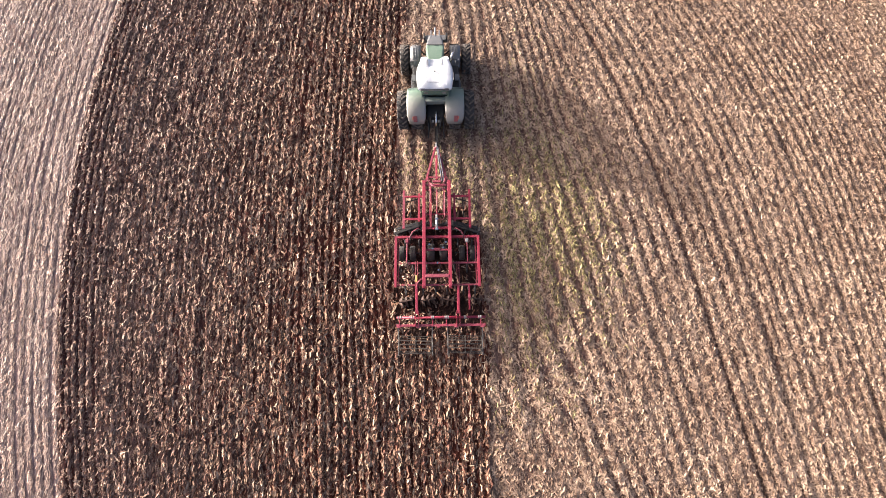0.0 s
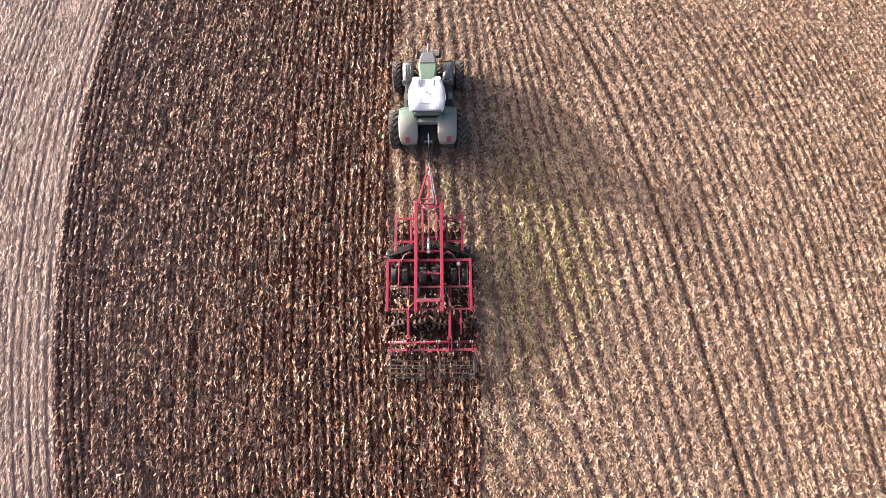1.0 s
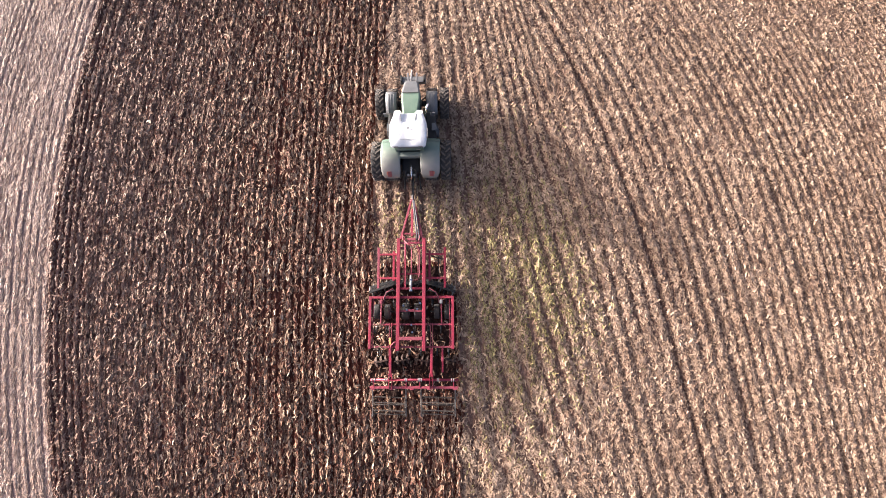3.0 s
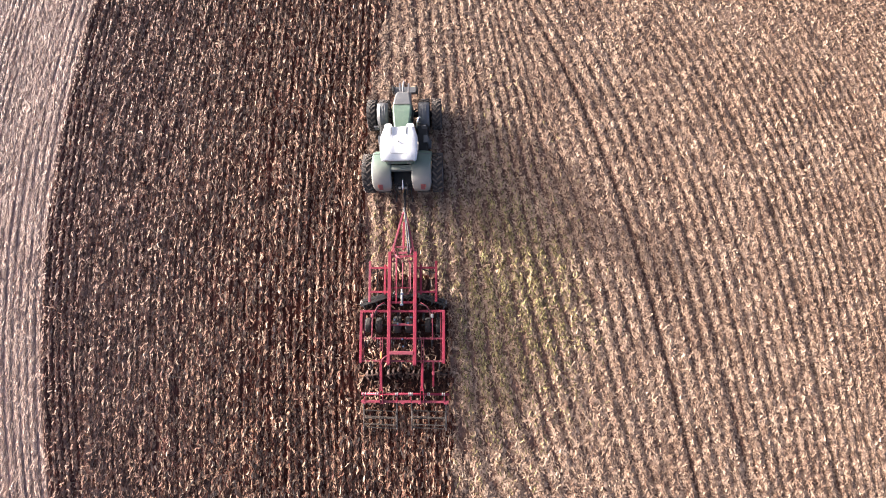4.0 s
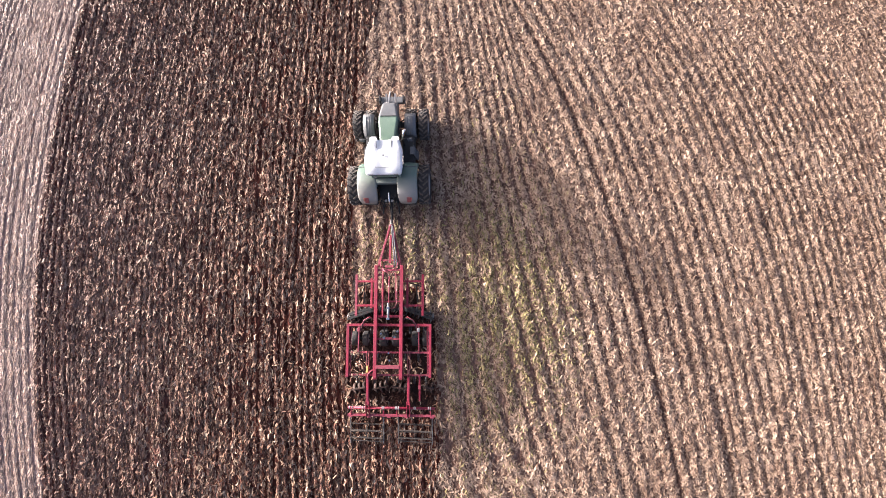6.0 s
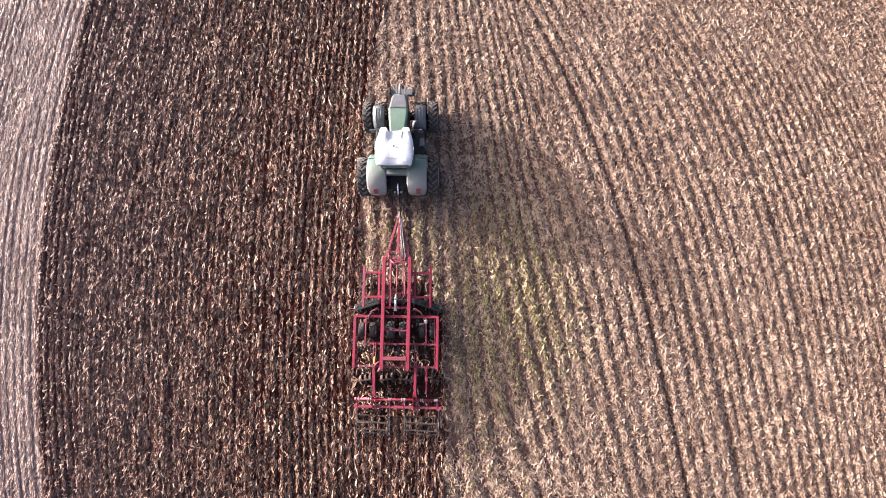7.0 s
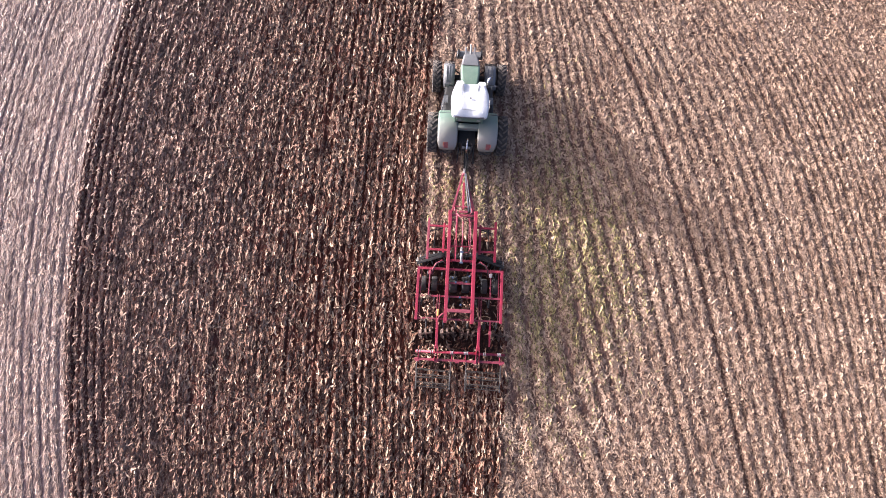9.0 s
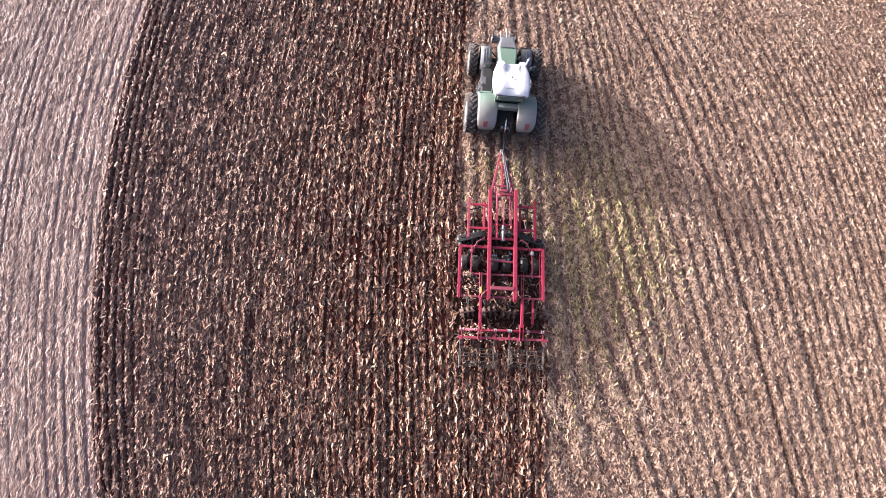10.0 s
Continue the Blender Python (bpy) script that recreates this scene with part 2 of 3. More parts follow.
# ---- the field ----
def lattice(x, y, seed):
    """Smooth noise from -1 to 1 with cells one unit wide."""
    xi, yi = np.floor(x), np.floor(y)
    fx, fy = x - xi, y - yi
    fx, fy = fx * fx * (3 - 2 * fx), fy * fy * (3 - 2 * fy)

    def rnd(a, b):
        v = np.sin(a * 127.1 + b * 311.7 + seed * 74.7) * 43758.5453
        return 2 * (v - np.floor(v)) - 1
    return (rnd(xi, yi) * (1 - fx) + rnd(xi + 1, yi) * fx) * (1 - fy) + (rnd(xi, yi + 1) * (1 - fx) + rnd(xi + 1, yi + 1) * fx) * fy


def bend(x, y):
    """The sweep of the field: rows bow gently round its middle. Gives the place and how close the rows run there."""
    dx, dy = x - 0.227, y - 3.652
    r2 = (dx * dx + dy * dy) / 1000
    s = 1.0407 * (1 - 0.436 * r2 / (1 + 0.7282 * r2))
    return 0.246 + dx * s, 3.486 + dy * s, s


ROW = 0.866                      # corn rows, thirty inches apart
EDGE = -25.4                     # old stubble begins here
SWATH_L, SWATH_R = -2.55, 2.25   # the strip being worked now
REAR = 0.3                       # the tool's first discs


def row_number(x, y):
    """Which stubble row a place belongs to; the rows drift across the travel direction."""
    g = 0.2 + 0.8 * np.clip((x - 1) / 6, 0, 1) ** 1.5
    return x + g * (0.25 * y + 0.0038 * y * np.abs(y))


def from_edge(x, y):
    """How far a place lies past the old stubble, whose edge runs slightly askew to the travel."""
    return x - EDGE + 0.12 + 0.047 * (np.clip(y, -30, 45) - 1.5)


def swath_edge(y):
    """The left edge of the strip being worked; far ahead it swings towards the stubble."""
    return SWATH_L + 0.0095 * np.clip(y - 9, 0, 30) ** 2


def tilled(x, y):
    wob = 0.12 * lattice(x * 0 + 3.3, y * 0.8, 5) + 0.05 * lattice(x * 0, y * 3.0, 6)
    return (from_edge(x, y) > 0) & ((x < swath_edge(y) + wob) | ((y < REAR) & (x < SWATH_R + 1.5 * wob)) | ((y < 1.7 + 4 * wob) & (np.abs(x - AXIS) < 1.8)))


TRACKS = (13.5, 17.2, 24.1)
FURROWS = ((0.12, 0.42), (0.74, 0.30), (1.36, 0.32), (1.98, 0.24), (2.62, 0.16), (3.3, 0.10))   # past the edge, and how deep


def track_depth(k, y):
    """Wheel tracks fade and deepen along their way."""
    return 0.09 + 0.07 * lattice(y * 0 + k, y * 0.13, 21) + 0.03 * lattice(y * 0 + k, y * 0.9, 22)


def height(x, y):
    till, e = tilled(x, y), from_edge(x, y)
    u = row_number(x, y)
    right = 0.05 * np.cos(2 * math.pi * u / ROW) * (0.7 + 0.5 * lattice(u * 0.7, y * 0.15, 2))
    for k in TRACKS:
        right = right - track_depth(k, y) * np.exp(-((u - k) / 0.2) ** 2)
    left = 0.012 * np.cos(2 * math.pi * (e + 0.12) / ROW) * (0.6 + 0.5 * lattice(x * 0.6, y * 0.04, 12)) + 0.010 * lattice(e * 3.4, y * 0.015, 9) + 0.01 * lattice(x * 4, y * 0.8, 13)
    t = np.where(under_tool(x, y), 0.008, 0.026 + 0.03 * np.exp(-((x + 5.5) / 3) ** 2)) * np.cos(2 * math.pi * x / 0.42 + 2.5 * lattice(x * 0.2, y * 0.1, 4)) + np.where(e < 3.4, 0.5, 1.0) * (0.055 * lattice(x * 2.4, y * 0.5, 7) + 0.04 * lattice(x * 6, y * 0.3, 14) + 0.05 * lattice(x * 5, y * 3, 8))
    for k, (at, deep) in enumerate(FURROWS):
        at = at + 0.06 * lattice(x * 0 + k, y * 0.5, 40)
        t = t - deep * np.exp(-((e - at) / 0.14) ** 2) + 0.25 * deep * np.exp(-((e - at - 0.25) / 0.12) ** 2)
    h = np.where(till, t, np.where(e < 0, left, right))
    return h + 0.02 * lattice(x * 1.3, y * 1.1, 1) + np.where(till | (e < 0), 0.0, 0.03 * lattice(x * 4.1, y * 2.3, 43))


# the tool's footprint: painted shade, flatter soil, little straw
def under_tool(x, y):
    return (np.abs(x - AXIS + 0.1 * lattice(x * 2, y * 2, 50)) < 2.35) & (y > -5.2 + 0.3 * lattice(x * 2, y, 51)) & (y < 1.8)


def spread(lo, hi, step, far):
    """Even steps from lo to hi, then ever wider ones out to far."""
    mid = list(np.arange(lo, hi + 1e-6, step))
    out, d = [], step
    while (out[-1] if out else 0) < far:
        d *= 1.6
        out.append((out[-1] if out else 0) + d)
    return np.array([lo - o for o in out[::-1]] + mid + [mid[-1] + o for o in out])


def quads_mesh(name, co, faces):
    me = bpy.data.meshes.new(name)
    co = co * UNIT
    me.vertices.add(len(co))
    me.vertices.foreach_set("co", np.ascontiguousarray(co, dtype=np.float32).ravel())
    me.loops.add(faces.size)
    me.loops.foreach_set("vertex_index", np.ascontiguousarray(faces, dtype=np.int32).ravel())
    me.polygons.add(len(faces))
    me.polygons.foreach_set("loop_start", np.arange(0, faces.size, 4, dtype=np.int32))
    me.update(calc_edges=True)
    return me


def build_ground():
    gx, gy = spread(-44, 46, 0.12, 4000), spread(-24, 34, 0.22, 4000)
    gx = np.sort(np.concatenate([gx, np.arange(EDGE - 1.9, EDGE + 3.6, 0.05)]))
    X, Y = np.meshgrid(gx, gy)
    wx, wy, s = bend(X, Y)
    near = np.clip(1.5 - np.maximum(np.abs(X) - 44, np.abs(Y - 5) - 29) / 4, 0, 1)
    Z = height(X, Y) * near
    co = np.stack([wx, wy, Z], -1).reshape(-1, 3)
    nx, ny = len(gx), len(gy)
    i = (np.arange(ny - 1)[:, None] * nx + np.arange(nx - 1)[None]).ravel()
    faces = np.stack([i, i + 1, i + 1 + nx, i + nx], 1)
    me = quads_mesh("ground", co, faces)
    cx, cy = (X[:-1, :-1] + X[1:, 1:]).ravel() / 2, (Y[:-1, :-1] + Y[1:, 1:]).ravel() / 2
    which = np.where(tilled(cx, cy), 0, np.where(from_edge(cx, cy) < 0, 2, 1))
    # soil in the tool's footprint takes the painted shade tone
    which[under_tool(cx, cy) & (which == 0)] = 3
    for m in (SOIL, STUBBLE_SOIL, OLD_SOIL, SHADED_SOIL):
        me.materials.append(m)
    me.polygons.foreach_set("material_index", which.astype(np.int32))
    me.shade_smooth()
    return tagged(new("ground", me), "brown field, half tilled soil and half pale corn stubble", "field", kind="structure")


build_ground()


# ---- straw and stalks lying on the field ----
RNG = np.random.default_rng(11)


def scatter(per_m2, keep):
    """Places on the field, thinned by keep(x, y), a share from 0 to 1."""
    n = int(90 * 57 * per_m2)
    x, y = RNG.uniform(-44, 46, n), RNG.uniform(-23, 34, n)
    wx, wy, s = bend(x, y)
    ok = (wx > -29.9) & (wx < 29.1) & (wy > -14.3) & (wy < 21.0) & (RNG.random(n) < keep(x, y) * np.clip(s, 0, 1))
    return x[ok], y[ok]


def litter(name, x, y, angle, length, width, lift, material, label, tilt=0.35, curl=0.3, bent=0.5):
    """Strips of leaf and stalk; a share of them is bent, the rest lies straight. angle: from the travel direction, in radians."""
    n = len(x)
    wx, wy, s = bend(x, y)
    z = height(x, y)
    L, W = length * s ** 0.4 / 2, width * s ** 0.4 / 2
    d = np.stack([np.sin(angle), np.cos(angle), RNG.normal(0, tilt * 0.5, n)], 1)
    roll = RNG.normal(0, tilt * 1.6, n)
    side = np.stack([np.cos(angle) * np.cos(roll), -np.sin(angle) * np.cos(roll), np.sin(roll)], 1)
    c = np.stack([wx, wy, z + lift * (0.3 + RNG.random(n)) + np.abs(d[:, 2]) * L + np.abs(np.sin(roll)) * W], 1)
    bow = RNG.normal(0, curl, n)[:, None] * L[:, None] * side * [1, 1, 0] + np.stack([0 * L, 0 * L, RNG.uniform(0, 0.25, n) * L], 1)
    rows = []
    for along, wide in ((-1, 0.7), (0, 1), (1, 0.55)):
        p = c + d * (along * L)[:, None] + (bow if along == 0 else 0)
        rows.append((p - side * (W * wide)[:, None], p + side * (W * wide)[:, None]))
    k = int(n * bent)
    crooked = np.stack([v[:k] for r in rows for v in r], 1)
    straight = np.stack([v[k:] for r in (rows[0], rows[2]) for v in r], 1)
    a, b = np.arange(k)[:, None] * 6, 6 * k + np.arange(n - k)[:, None] * 4
    faces = np.concatenate([a + [0, 1, 3, 2], a + [2, 3, 5, 4], b + [0, 1, 3, 2]])
    me = quads_mesh(name, np.concatenate([crooked.reshape(-1, 3), straight.reshape(-1, 3)]), faces)
    me.materials.append(material)
    return tagged(new(name, me), label, "straw", kind="stuff")


def in_furrow(x, y):
    return np.max([np.exp(-((from_edge(x, y) - at - 0.06 * lattice(x * 0 + k, y * 0.5, 40)) / 0.2) ** 2) for k, (at, deep) in enumerate(FURROWS)], axis=0)


# straw is thinned under the tool so that the painted shade stays dark
x, y = scatter(270, lambda x, y: np.where(tilled(x, y), np.clip(0.62 - 0.014 * (x + 12) + 0.40 * lattice(x * 3.6, y * 1.4, 36) + 0.34 * lattice(x * 6, y * 0.22, 39) + 0.15 * lattice(x * 0.35, y * 0.2, 31) + (0.16 + 0.16 * np.exp(-((x + 5.5) / 3) ** 2)) * np.cos(2 * math.pi * x / 0.42 + 2.5 * lattice(x * 0.2, y * 0.1, 4)) + 0.20 * lattice(x * 2.6, y * 0.12, 34), 0.06, 1), 0.0)
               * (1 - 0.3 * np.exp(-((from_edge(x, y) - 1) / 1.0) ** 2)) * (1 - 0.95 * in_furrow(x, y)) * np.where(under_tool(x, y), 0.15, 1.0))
loose = RNG.random(len(x)) < np.where(under_tool(x, y), 0.8, 0.15)
litter("tilled_straw", x, y, np.where(loose, RNG.normal(0, 1.0, len(x)), RNG.normal(0, 0.26, len(x))), RNG.uniform(0.13, 0.38, len(x)), RNG.uniform(0.042, 0.105, len(x)), 0.05, STRAW_TILLED, "brown and tan corn trash mixed into tilled soil", 0.34, 0.3, 0.6)

x, y = scatter(420, lambda x, y: np.where(tilled(x, y) | (from_edge(x, y) < 0), 0.0, 0.40 + 0.024 * np.clip(x, 0, 30) + (0.30 + 0.010 * np.clip(x, 0, 20)) * np.cos(2 * math.pi * row_number(x, y) / ROW) * (0.75 + 0.7 * lattice(x * 0.3, y * 0.2, 33)) + 0.14 * lattice(row_number(x, y) * 0.45, y * 0.05, 35) + (0.42 - 0.013 * np.clip(x, 0, 20)) * lattice(x * 3.0, y * 2.2, 38))
               * (1 - (0.2 + 0.03 * np.clip(x, 0, 18)) * (0.5 - 0.5 * np.cos(2 * math.pi * row_number(x, y) / ROW)) ** 7)
               * np.prod([1 - np.clip(7 * track_depth(k, y), 0, 0.95) * np.exp(-((row_number(x, y) - k) / 0.2) ** 2) for k in TRACKS], axis=0))
fan = np.where(RNG.random(len(x)) < 0.5, 0.55, -0.55) - 0.15
litter("corn_stubble_straw", x, y, fan + RNG.normal(0, 0.5, len(x)), RNG.uniform(0.11, 0.30, len(x)), RNG.uniform(0.042, 0.10, len(x)), 0.05, STRAW_RIGHT, "pale golden corn stalks and leaves lying on stubble rows", 0.16, 0.45, 0.3)

x, y = scatter(360, lambda x, y: np.where(from_edge(x, y) < 0.05, 0.54 + (0.36 + 0.3 * lattice(from_edge(x, y) * 0.6, y * 0.05, 41)) * np.cos(2 * math.pi * (from_edge(x, y) + 0.12 + 0.10 * lattice(x * 0.5, y * 0.25, 42)) / ROW) + 0.26 * lattice(from_edge(x, y) * 4.2, y * 0.015, 9) + 0.24 * lattice(x * 3.5, y * 1.0, 37), 0.0))
litter("weathered_stubble_straw", x, y, RNG.normal(0, 0.25, len(x)), RNG.uniform(0.14, 0.44, len(x)), RNG.uniform(0.02, 0.055, len(x)), 0.02, STRAW_LEFT, "greyish weathered corn straw on old stubble", 0.22, 0.3, 0.2)

# yellow-green strips tint the stubble right of the machines and the gap between them; the broad middle patch puts a
# greenish shade tone beside the tool
x, y = scatter(150, lambda x, y: (0.65 + 0.6 * np.cos(2 * math.pi * row_number(x, y) / ROW)) * np.where(tilled(x, y), 0.0, 0.95 * np.exp(-((x - 6.8) / 2.3) ** 2 - ((y - 0.6 + 0.3 * (x - 6.8)) / 3.8) ** 2) + 0.75 * np.exp(-((x - 4.4) / 2.6) ** 2 - ((y - 0.6) / 6.5) ** 2) + 0.8 * np.exp(-((x + 0.3) / 1.8) ** 2 - ((y - 4.2) / 1.4) ** 2)))
litter("yellow_green_straw", x, y, RNG.normal(-0.1, 0.6, len(x)), RNG.uniform(0.11, 0.28, len(x)), RNG.uniform(0.025, 0.065, len(x)), 0.07, STRAW_YELLOW, "yellowish green strips tinting the stubble beside the machines", 0.45)


# ---- the tractor ----
tractor = thing("tractor", 9.0, "dusty green tractor with white cab roof and dual wheels, on stubble", "tractor")


def wheel(off, y, R, w, parent, lugs, name="wheel", label=""):
    """A rim with its lugged tyre, standing on the ground."""
    c = (off, y, R - 0.03)
    bm = bmesh.new()
    turned(bm, c, [(-w * 0.42, R * 0.56), (-w * 0.40, R * 0.60), (-w * 0.20, R * 0.52), (-w * 0.10, R * 0.20), (w * 0.10, R * 0.20), (w * 0.20, R * 0.52), (w * 0.40, R * 0.60), (w * 0.42, R * 0.56)], 28)
    rim = part(name, bm, RIM, parent, label)
    bm = bmesh.new()
    turned(bm, c, [(-w * 0.40, R * 0.57), (-w * 0.50, R * 0.72), (-w * 0.49, R * 0.86), (-w * 0.42, R * 0.935), (-w * 0.2, R * 0.955), (w * 0.2, R * 0.955), (w * 0.42, R * 0.935), (w * 0.49, R * 0.86), (w * 0.50, R * 0.72), (w * 0.40, R * 0.57)], 40)
    plain = len(bm.faces)
    for k in range(lugs):
        for s in (-1, 1):
            a = 2 * math.pi * (k + (0.5 if s > 0 else 0)) / lugs
            turn = Euler((a, 0, 0)).to_matrix()
            lug = turn @ Euler((0, 0, s * 0.75)).to_matrix()
            p = Vector(c) + turn @ Vector((s * w * 0.24, 0, R * 0.965))
            box(bm, p, (w * 0.60, 0.075, R * 0.10), lug)
    bm.faces.ensure_lookup_table()
    for f in bm.faces[plain:]:
        f.material_index = 1
    tyre = part("tyre", bm, RUBBER, rim)
    tyre.data.materials.append(LUG)
    return rim


for s in (-1, 1):
    wheel(s * 1.07, 7.25, 1.05, 0.66, tractor, 18)
    wheel(s * 1.87, 7.25, 1.05, 0.56, tractor, 18)
    wheel(s * 1.12, 10.72, 0.83, 0.55, tractor, 16)
    wheel(s * 1.80, 10.72, 0.83, 0.50, tractor, 18)

# frame, axles and belly
bm = bmesh.new()
box(bm, (0, 9.0, 0.95), (0.62, 5.2, 0.55), None, 0.06)
box(bm, (0, 7.25, 1.02), (3.2, 0.34, 0.34), None, 0.05)
box(bm, (0, 10.72, 0.80), (3.0, 0.26, 0.26), None, 0.04)
box(bm, (0, 7.1, 1.25), (0.95, 1.3, 0.7), None, 0.08)
part("chassis", bm, DARK, tractor)


def rounded(w, z0, z1, y, r=0.12, crown=0.05):
    """A closed section across the machine with rounded shoulders."""
    h = w / 2
    return [(-h, y, z0), (-h, y, z1 - r), (-h + r * 0.3, y, z1 - r * 0.3), (-h + r, y, z1), (0, y, z1 + crown), (h - r, y, z1), (h - r * 0.3, y, z1 - r * 0.3), (h, y, z1 - r), (h, y, z0)]


bm = bmesh.new()
loft(bm, [rounded(w, 1.15, z, y, 0.09, 0.0) for y, w, z in ((9.25, 0.80, 2.18), (9.9, 0.92, 2.16), (10.35, 1.02, 2.12), (10.74, 1.05, 2.06))])
hood = part("hood", bm, GREEN, tractor, "dusty green engine hood")
bm = bmesh.new()
loft(bm, [rounded(w, z0, z, y, r, 0.0) for y, w, z, z0, r in ((10.744, 1.03, 2.055, 1.05, 0.09), (11.1, 0.92, 1.99, 1.0, 0.09), (11.5, 0.76, 1.88, 1.0, 0.10), (11.68, 0.66, 1.66, 1.0, 0.10))])
part("hood_nose", bm, GREY, hood, "dark grey nose of the hood")
boxes("hood_seam", [((0, 10.742, 2.085), (0.90, 0.035, 0.012))], DARK, hood, bev=0.0)
for s in (-1, 1):
    boxes("headlight", [((s * 0.22, 11.69, 1.42), (0.16, 0.05, 0.12))], STEEL, hood)
    boxes("side_grille", [((s * 0.515, 10.3, 1.62), (0.03, 0.7, 0.45))], DARK, hood)

# front linkage and its weight carrier
bm = bmesh.new()
box(bm, (0, 12.16, 0.80), (1.46, 0.36, 0.26), None, 0.04)
box(bm, (0, 11.80, 0.75), (0.7, 0.5, 0.35), None, 0.05)
carrier = part("front_linkage", bm, GREY, tractor)
for s in (-1, 1):
    bm = bmesh.new()
    bar(bm, (s * 0.22, 11.70, 1.06), (s * 0.25, 12.34, 1.30), 0.09, 0.10)
    part("lift_arm", bm, RIM, carrier)
    boxes("end_plate", [((s * 0.66, 12.16, 0.92), (0.10, 0.34, 0.4))], DARK, carrier)
hose("top_link", [(0.0, 11.62, 1.72), (0.0, 12.05, 1.70), (0.0, 12.36, 1.48)], 0.05, RIM, carrier)

# cab: posts, panes, roof
bm = bmesh.new()
box(bm, (0, 8.2, 1.55), (1.45, 1.75, 0.5), None, 0.08)
for s in (-1, 1):
    for y0, y1, o0, o1 in ((7.35, 7.45, 0.70, 0.72), (8.1, 8.1, 0.82, 0.84), (9.2, 9.05, 0.58, 0.62)):
        bar(bm, (s * o0, y0, 1.6), (s * o1, y1, 2.9), 0.09, 0.09)
    bar(bm, (s * 0.72, 7.42, 2.3), (s * 0.84, 8.1, 2.3), 0.05, 0.05)
cab = part("cab", bm, GREEN, tractor)
for s in (-1, 1):
    for (y0, o0), (y1, o1) in (((7.42, 0.70), (8.06, 0.82)), ((8.14, 0.83), (9.12, 0.61))):
        bm = bmesh.new()
        bar(bm, (s * o0, y0, 2.25), (s * o1, y1, 2.25), 0.012, 1.15, 0.0)
        part("side_window", bm, GLASS, cab)
for name, y, w in (("rear_window", 7.38, 1.34), ("windscreen", 9.15, 1.12)):
    bm = bmesh.new()
    box(bm, (0, y, 2.25), (w, 0.012, 1.15))
    part(name, bm, GLASS, cab)
boxes("seat", [((0, 8.05, 1.95), (0.5, 0.5, 0.14)), ((0, 7.82, 2.25), (0.48, 0.14, 0.6))], DARK, cab, bev=0.04)
boxes("rear_deck", [((0, 7.20, 2.02), (1.22, 0.28, 0.34))], FENDER, cab, "green deck between the rear fenders", 0.05)
bm = bmesh.new()
box(bm, (0, 7.36, 2.62), (1.35, 0.16, 0.34), None, 0.05)
part("rear_panel", bm, GREEN, cab, "green panel under the roof's rear edge")
for s in (-1, 1):
    boxes("work_light", [((s * 0.48, 7.27, 2.66), (0.18, 0.06, 0.12))], STEEL, cab)


def roof_section(y, w, z, r=0.14, dip=0.0):
    h = w / 2
    return [(-h + 0.05, y, 2.86), (-h, y, 2.95), (-h, y, z - r), (-h + r * 0.35, y, z - r * 0.3), (-h + r * 1.2, y, z), (-0.32, y, z + 0.02), (-0.27, y, z - dip), (0.27, y, z - dip), (0.32, y, z + 0.02), (h - r * 1.2, y, z), (h - r * 0.35, y, z - r * 0.3), (h, y, z - r), (h, y, 2.95), (h - 0.05, y, 2.86)]


bm = bmesh.new()
loft(bm, [roof_section(y, w, z, r, dip) for y, w, z, r, dip in ((7.28, 1.70, 3.00, 0.06, 0.0), (7.33, 1.80, 3.07, 0.08, 0.0), (7.75, 1.92, 3.12, 0.10, -0.01), (8.2, 1.96, 3.14, 0.13, -0.01), (8.55, 1.88, 3.13, 0.13, 0.0), (8.62, 1.84, 3.13, 0.13, 0.04), (9.02, 1.58, 3.08, 0.12, 0.05), (9.06, 1.54, 3.07, 0.12, 0.02))])
roof = part("cab_roof", bm, WHITE, cab, "white plastic cab roof", True)
for s in (-1, 1):
    bm = bmesh.new()
    loft(bm, [[(s * a, y, 2.9), (s * a, y, z), (s * b, y, z), (s * b, y, 2.9)] for y, a, b, z in ((9.055, 0.34, 0.77, 3.06), (9.2, 0.40, 0.74, 3.03), (9.27, 0.46, 0.68, 2.98))])
    part("roof_horn", bm, WHITE, roof)
    bm = bmesh.new()
    bar(bm, (s * 0.36, 8.62, 3.155), (s * 0.40, 9.04, 3.10), 0.035, 0.03, 0.004)
    part("roof_groove", bm, GREY, roof)
hose("hatch_seam", [(-0.42, 8.58, 3.145), (-0.44, 7.9, 3.14), (-0.40, 7.62, 3.122), (0.40, 7.62, 3.122), (0.44, 7.9, 3.14), (0.42, 8.58, 3.145)], 0.007, FENDER_GREY, roof)
for s in (-1, 1):
    boxes("roof_lamp", [((s * 0.57, 9.25, 2.93), (0.18, 0.06, 0.07))], STEEL, roof, bev=0.015)
    boxes("rear_lamp", [((s * 0.62, 7.30, 3.0), (0.20, 0.07, 0.08))], STEEL, roof, bev=0.015)
boxes("antenna_pod", [((0.0, 8.22, 3.20), (0.09, 0.09, 0.05))], GREY, roof)
for s in (-1, 1):
    bm = bmesh.new()
    bar(bm, (s * 0.62, 7.45, 3.085), (s * 0.74, 8.50, 3.115), 0.03, 0.035, 0.006)
    part("roof_rib", bm, WHITE, roof)
bm = bmesh.new()
loft(bm, [[(-w, y, 3.08), (-w, y, z), (w, y, z), (w, y, 3.08)] for y, w, z in ((8.05, 0.20, 3.12), (8.12, 0.25, 3.15), (8.48, 0.27, 3.155), (8.56, 0.24, 3.13))])
part("roof_vent", bm, WHITE, roof)
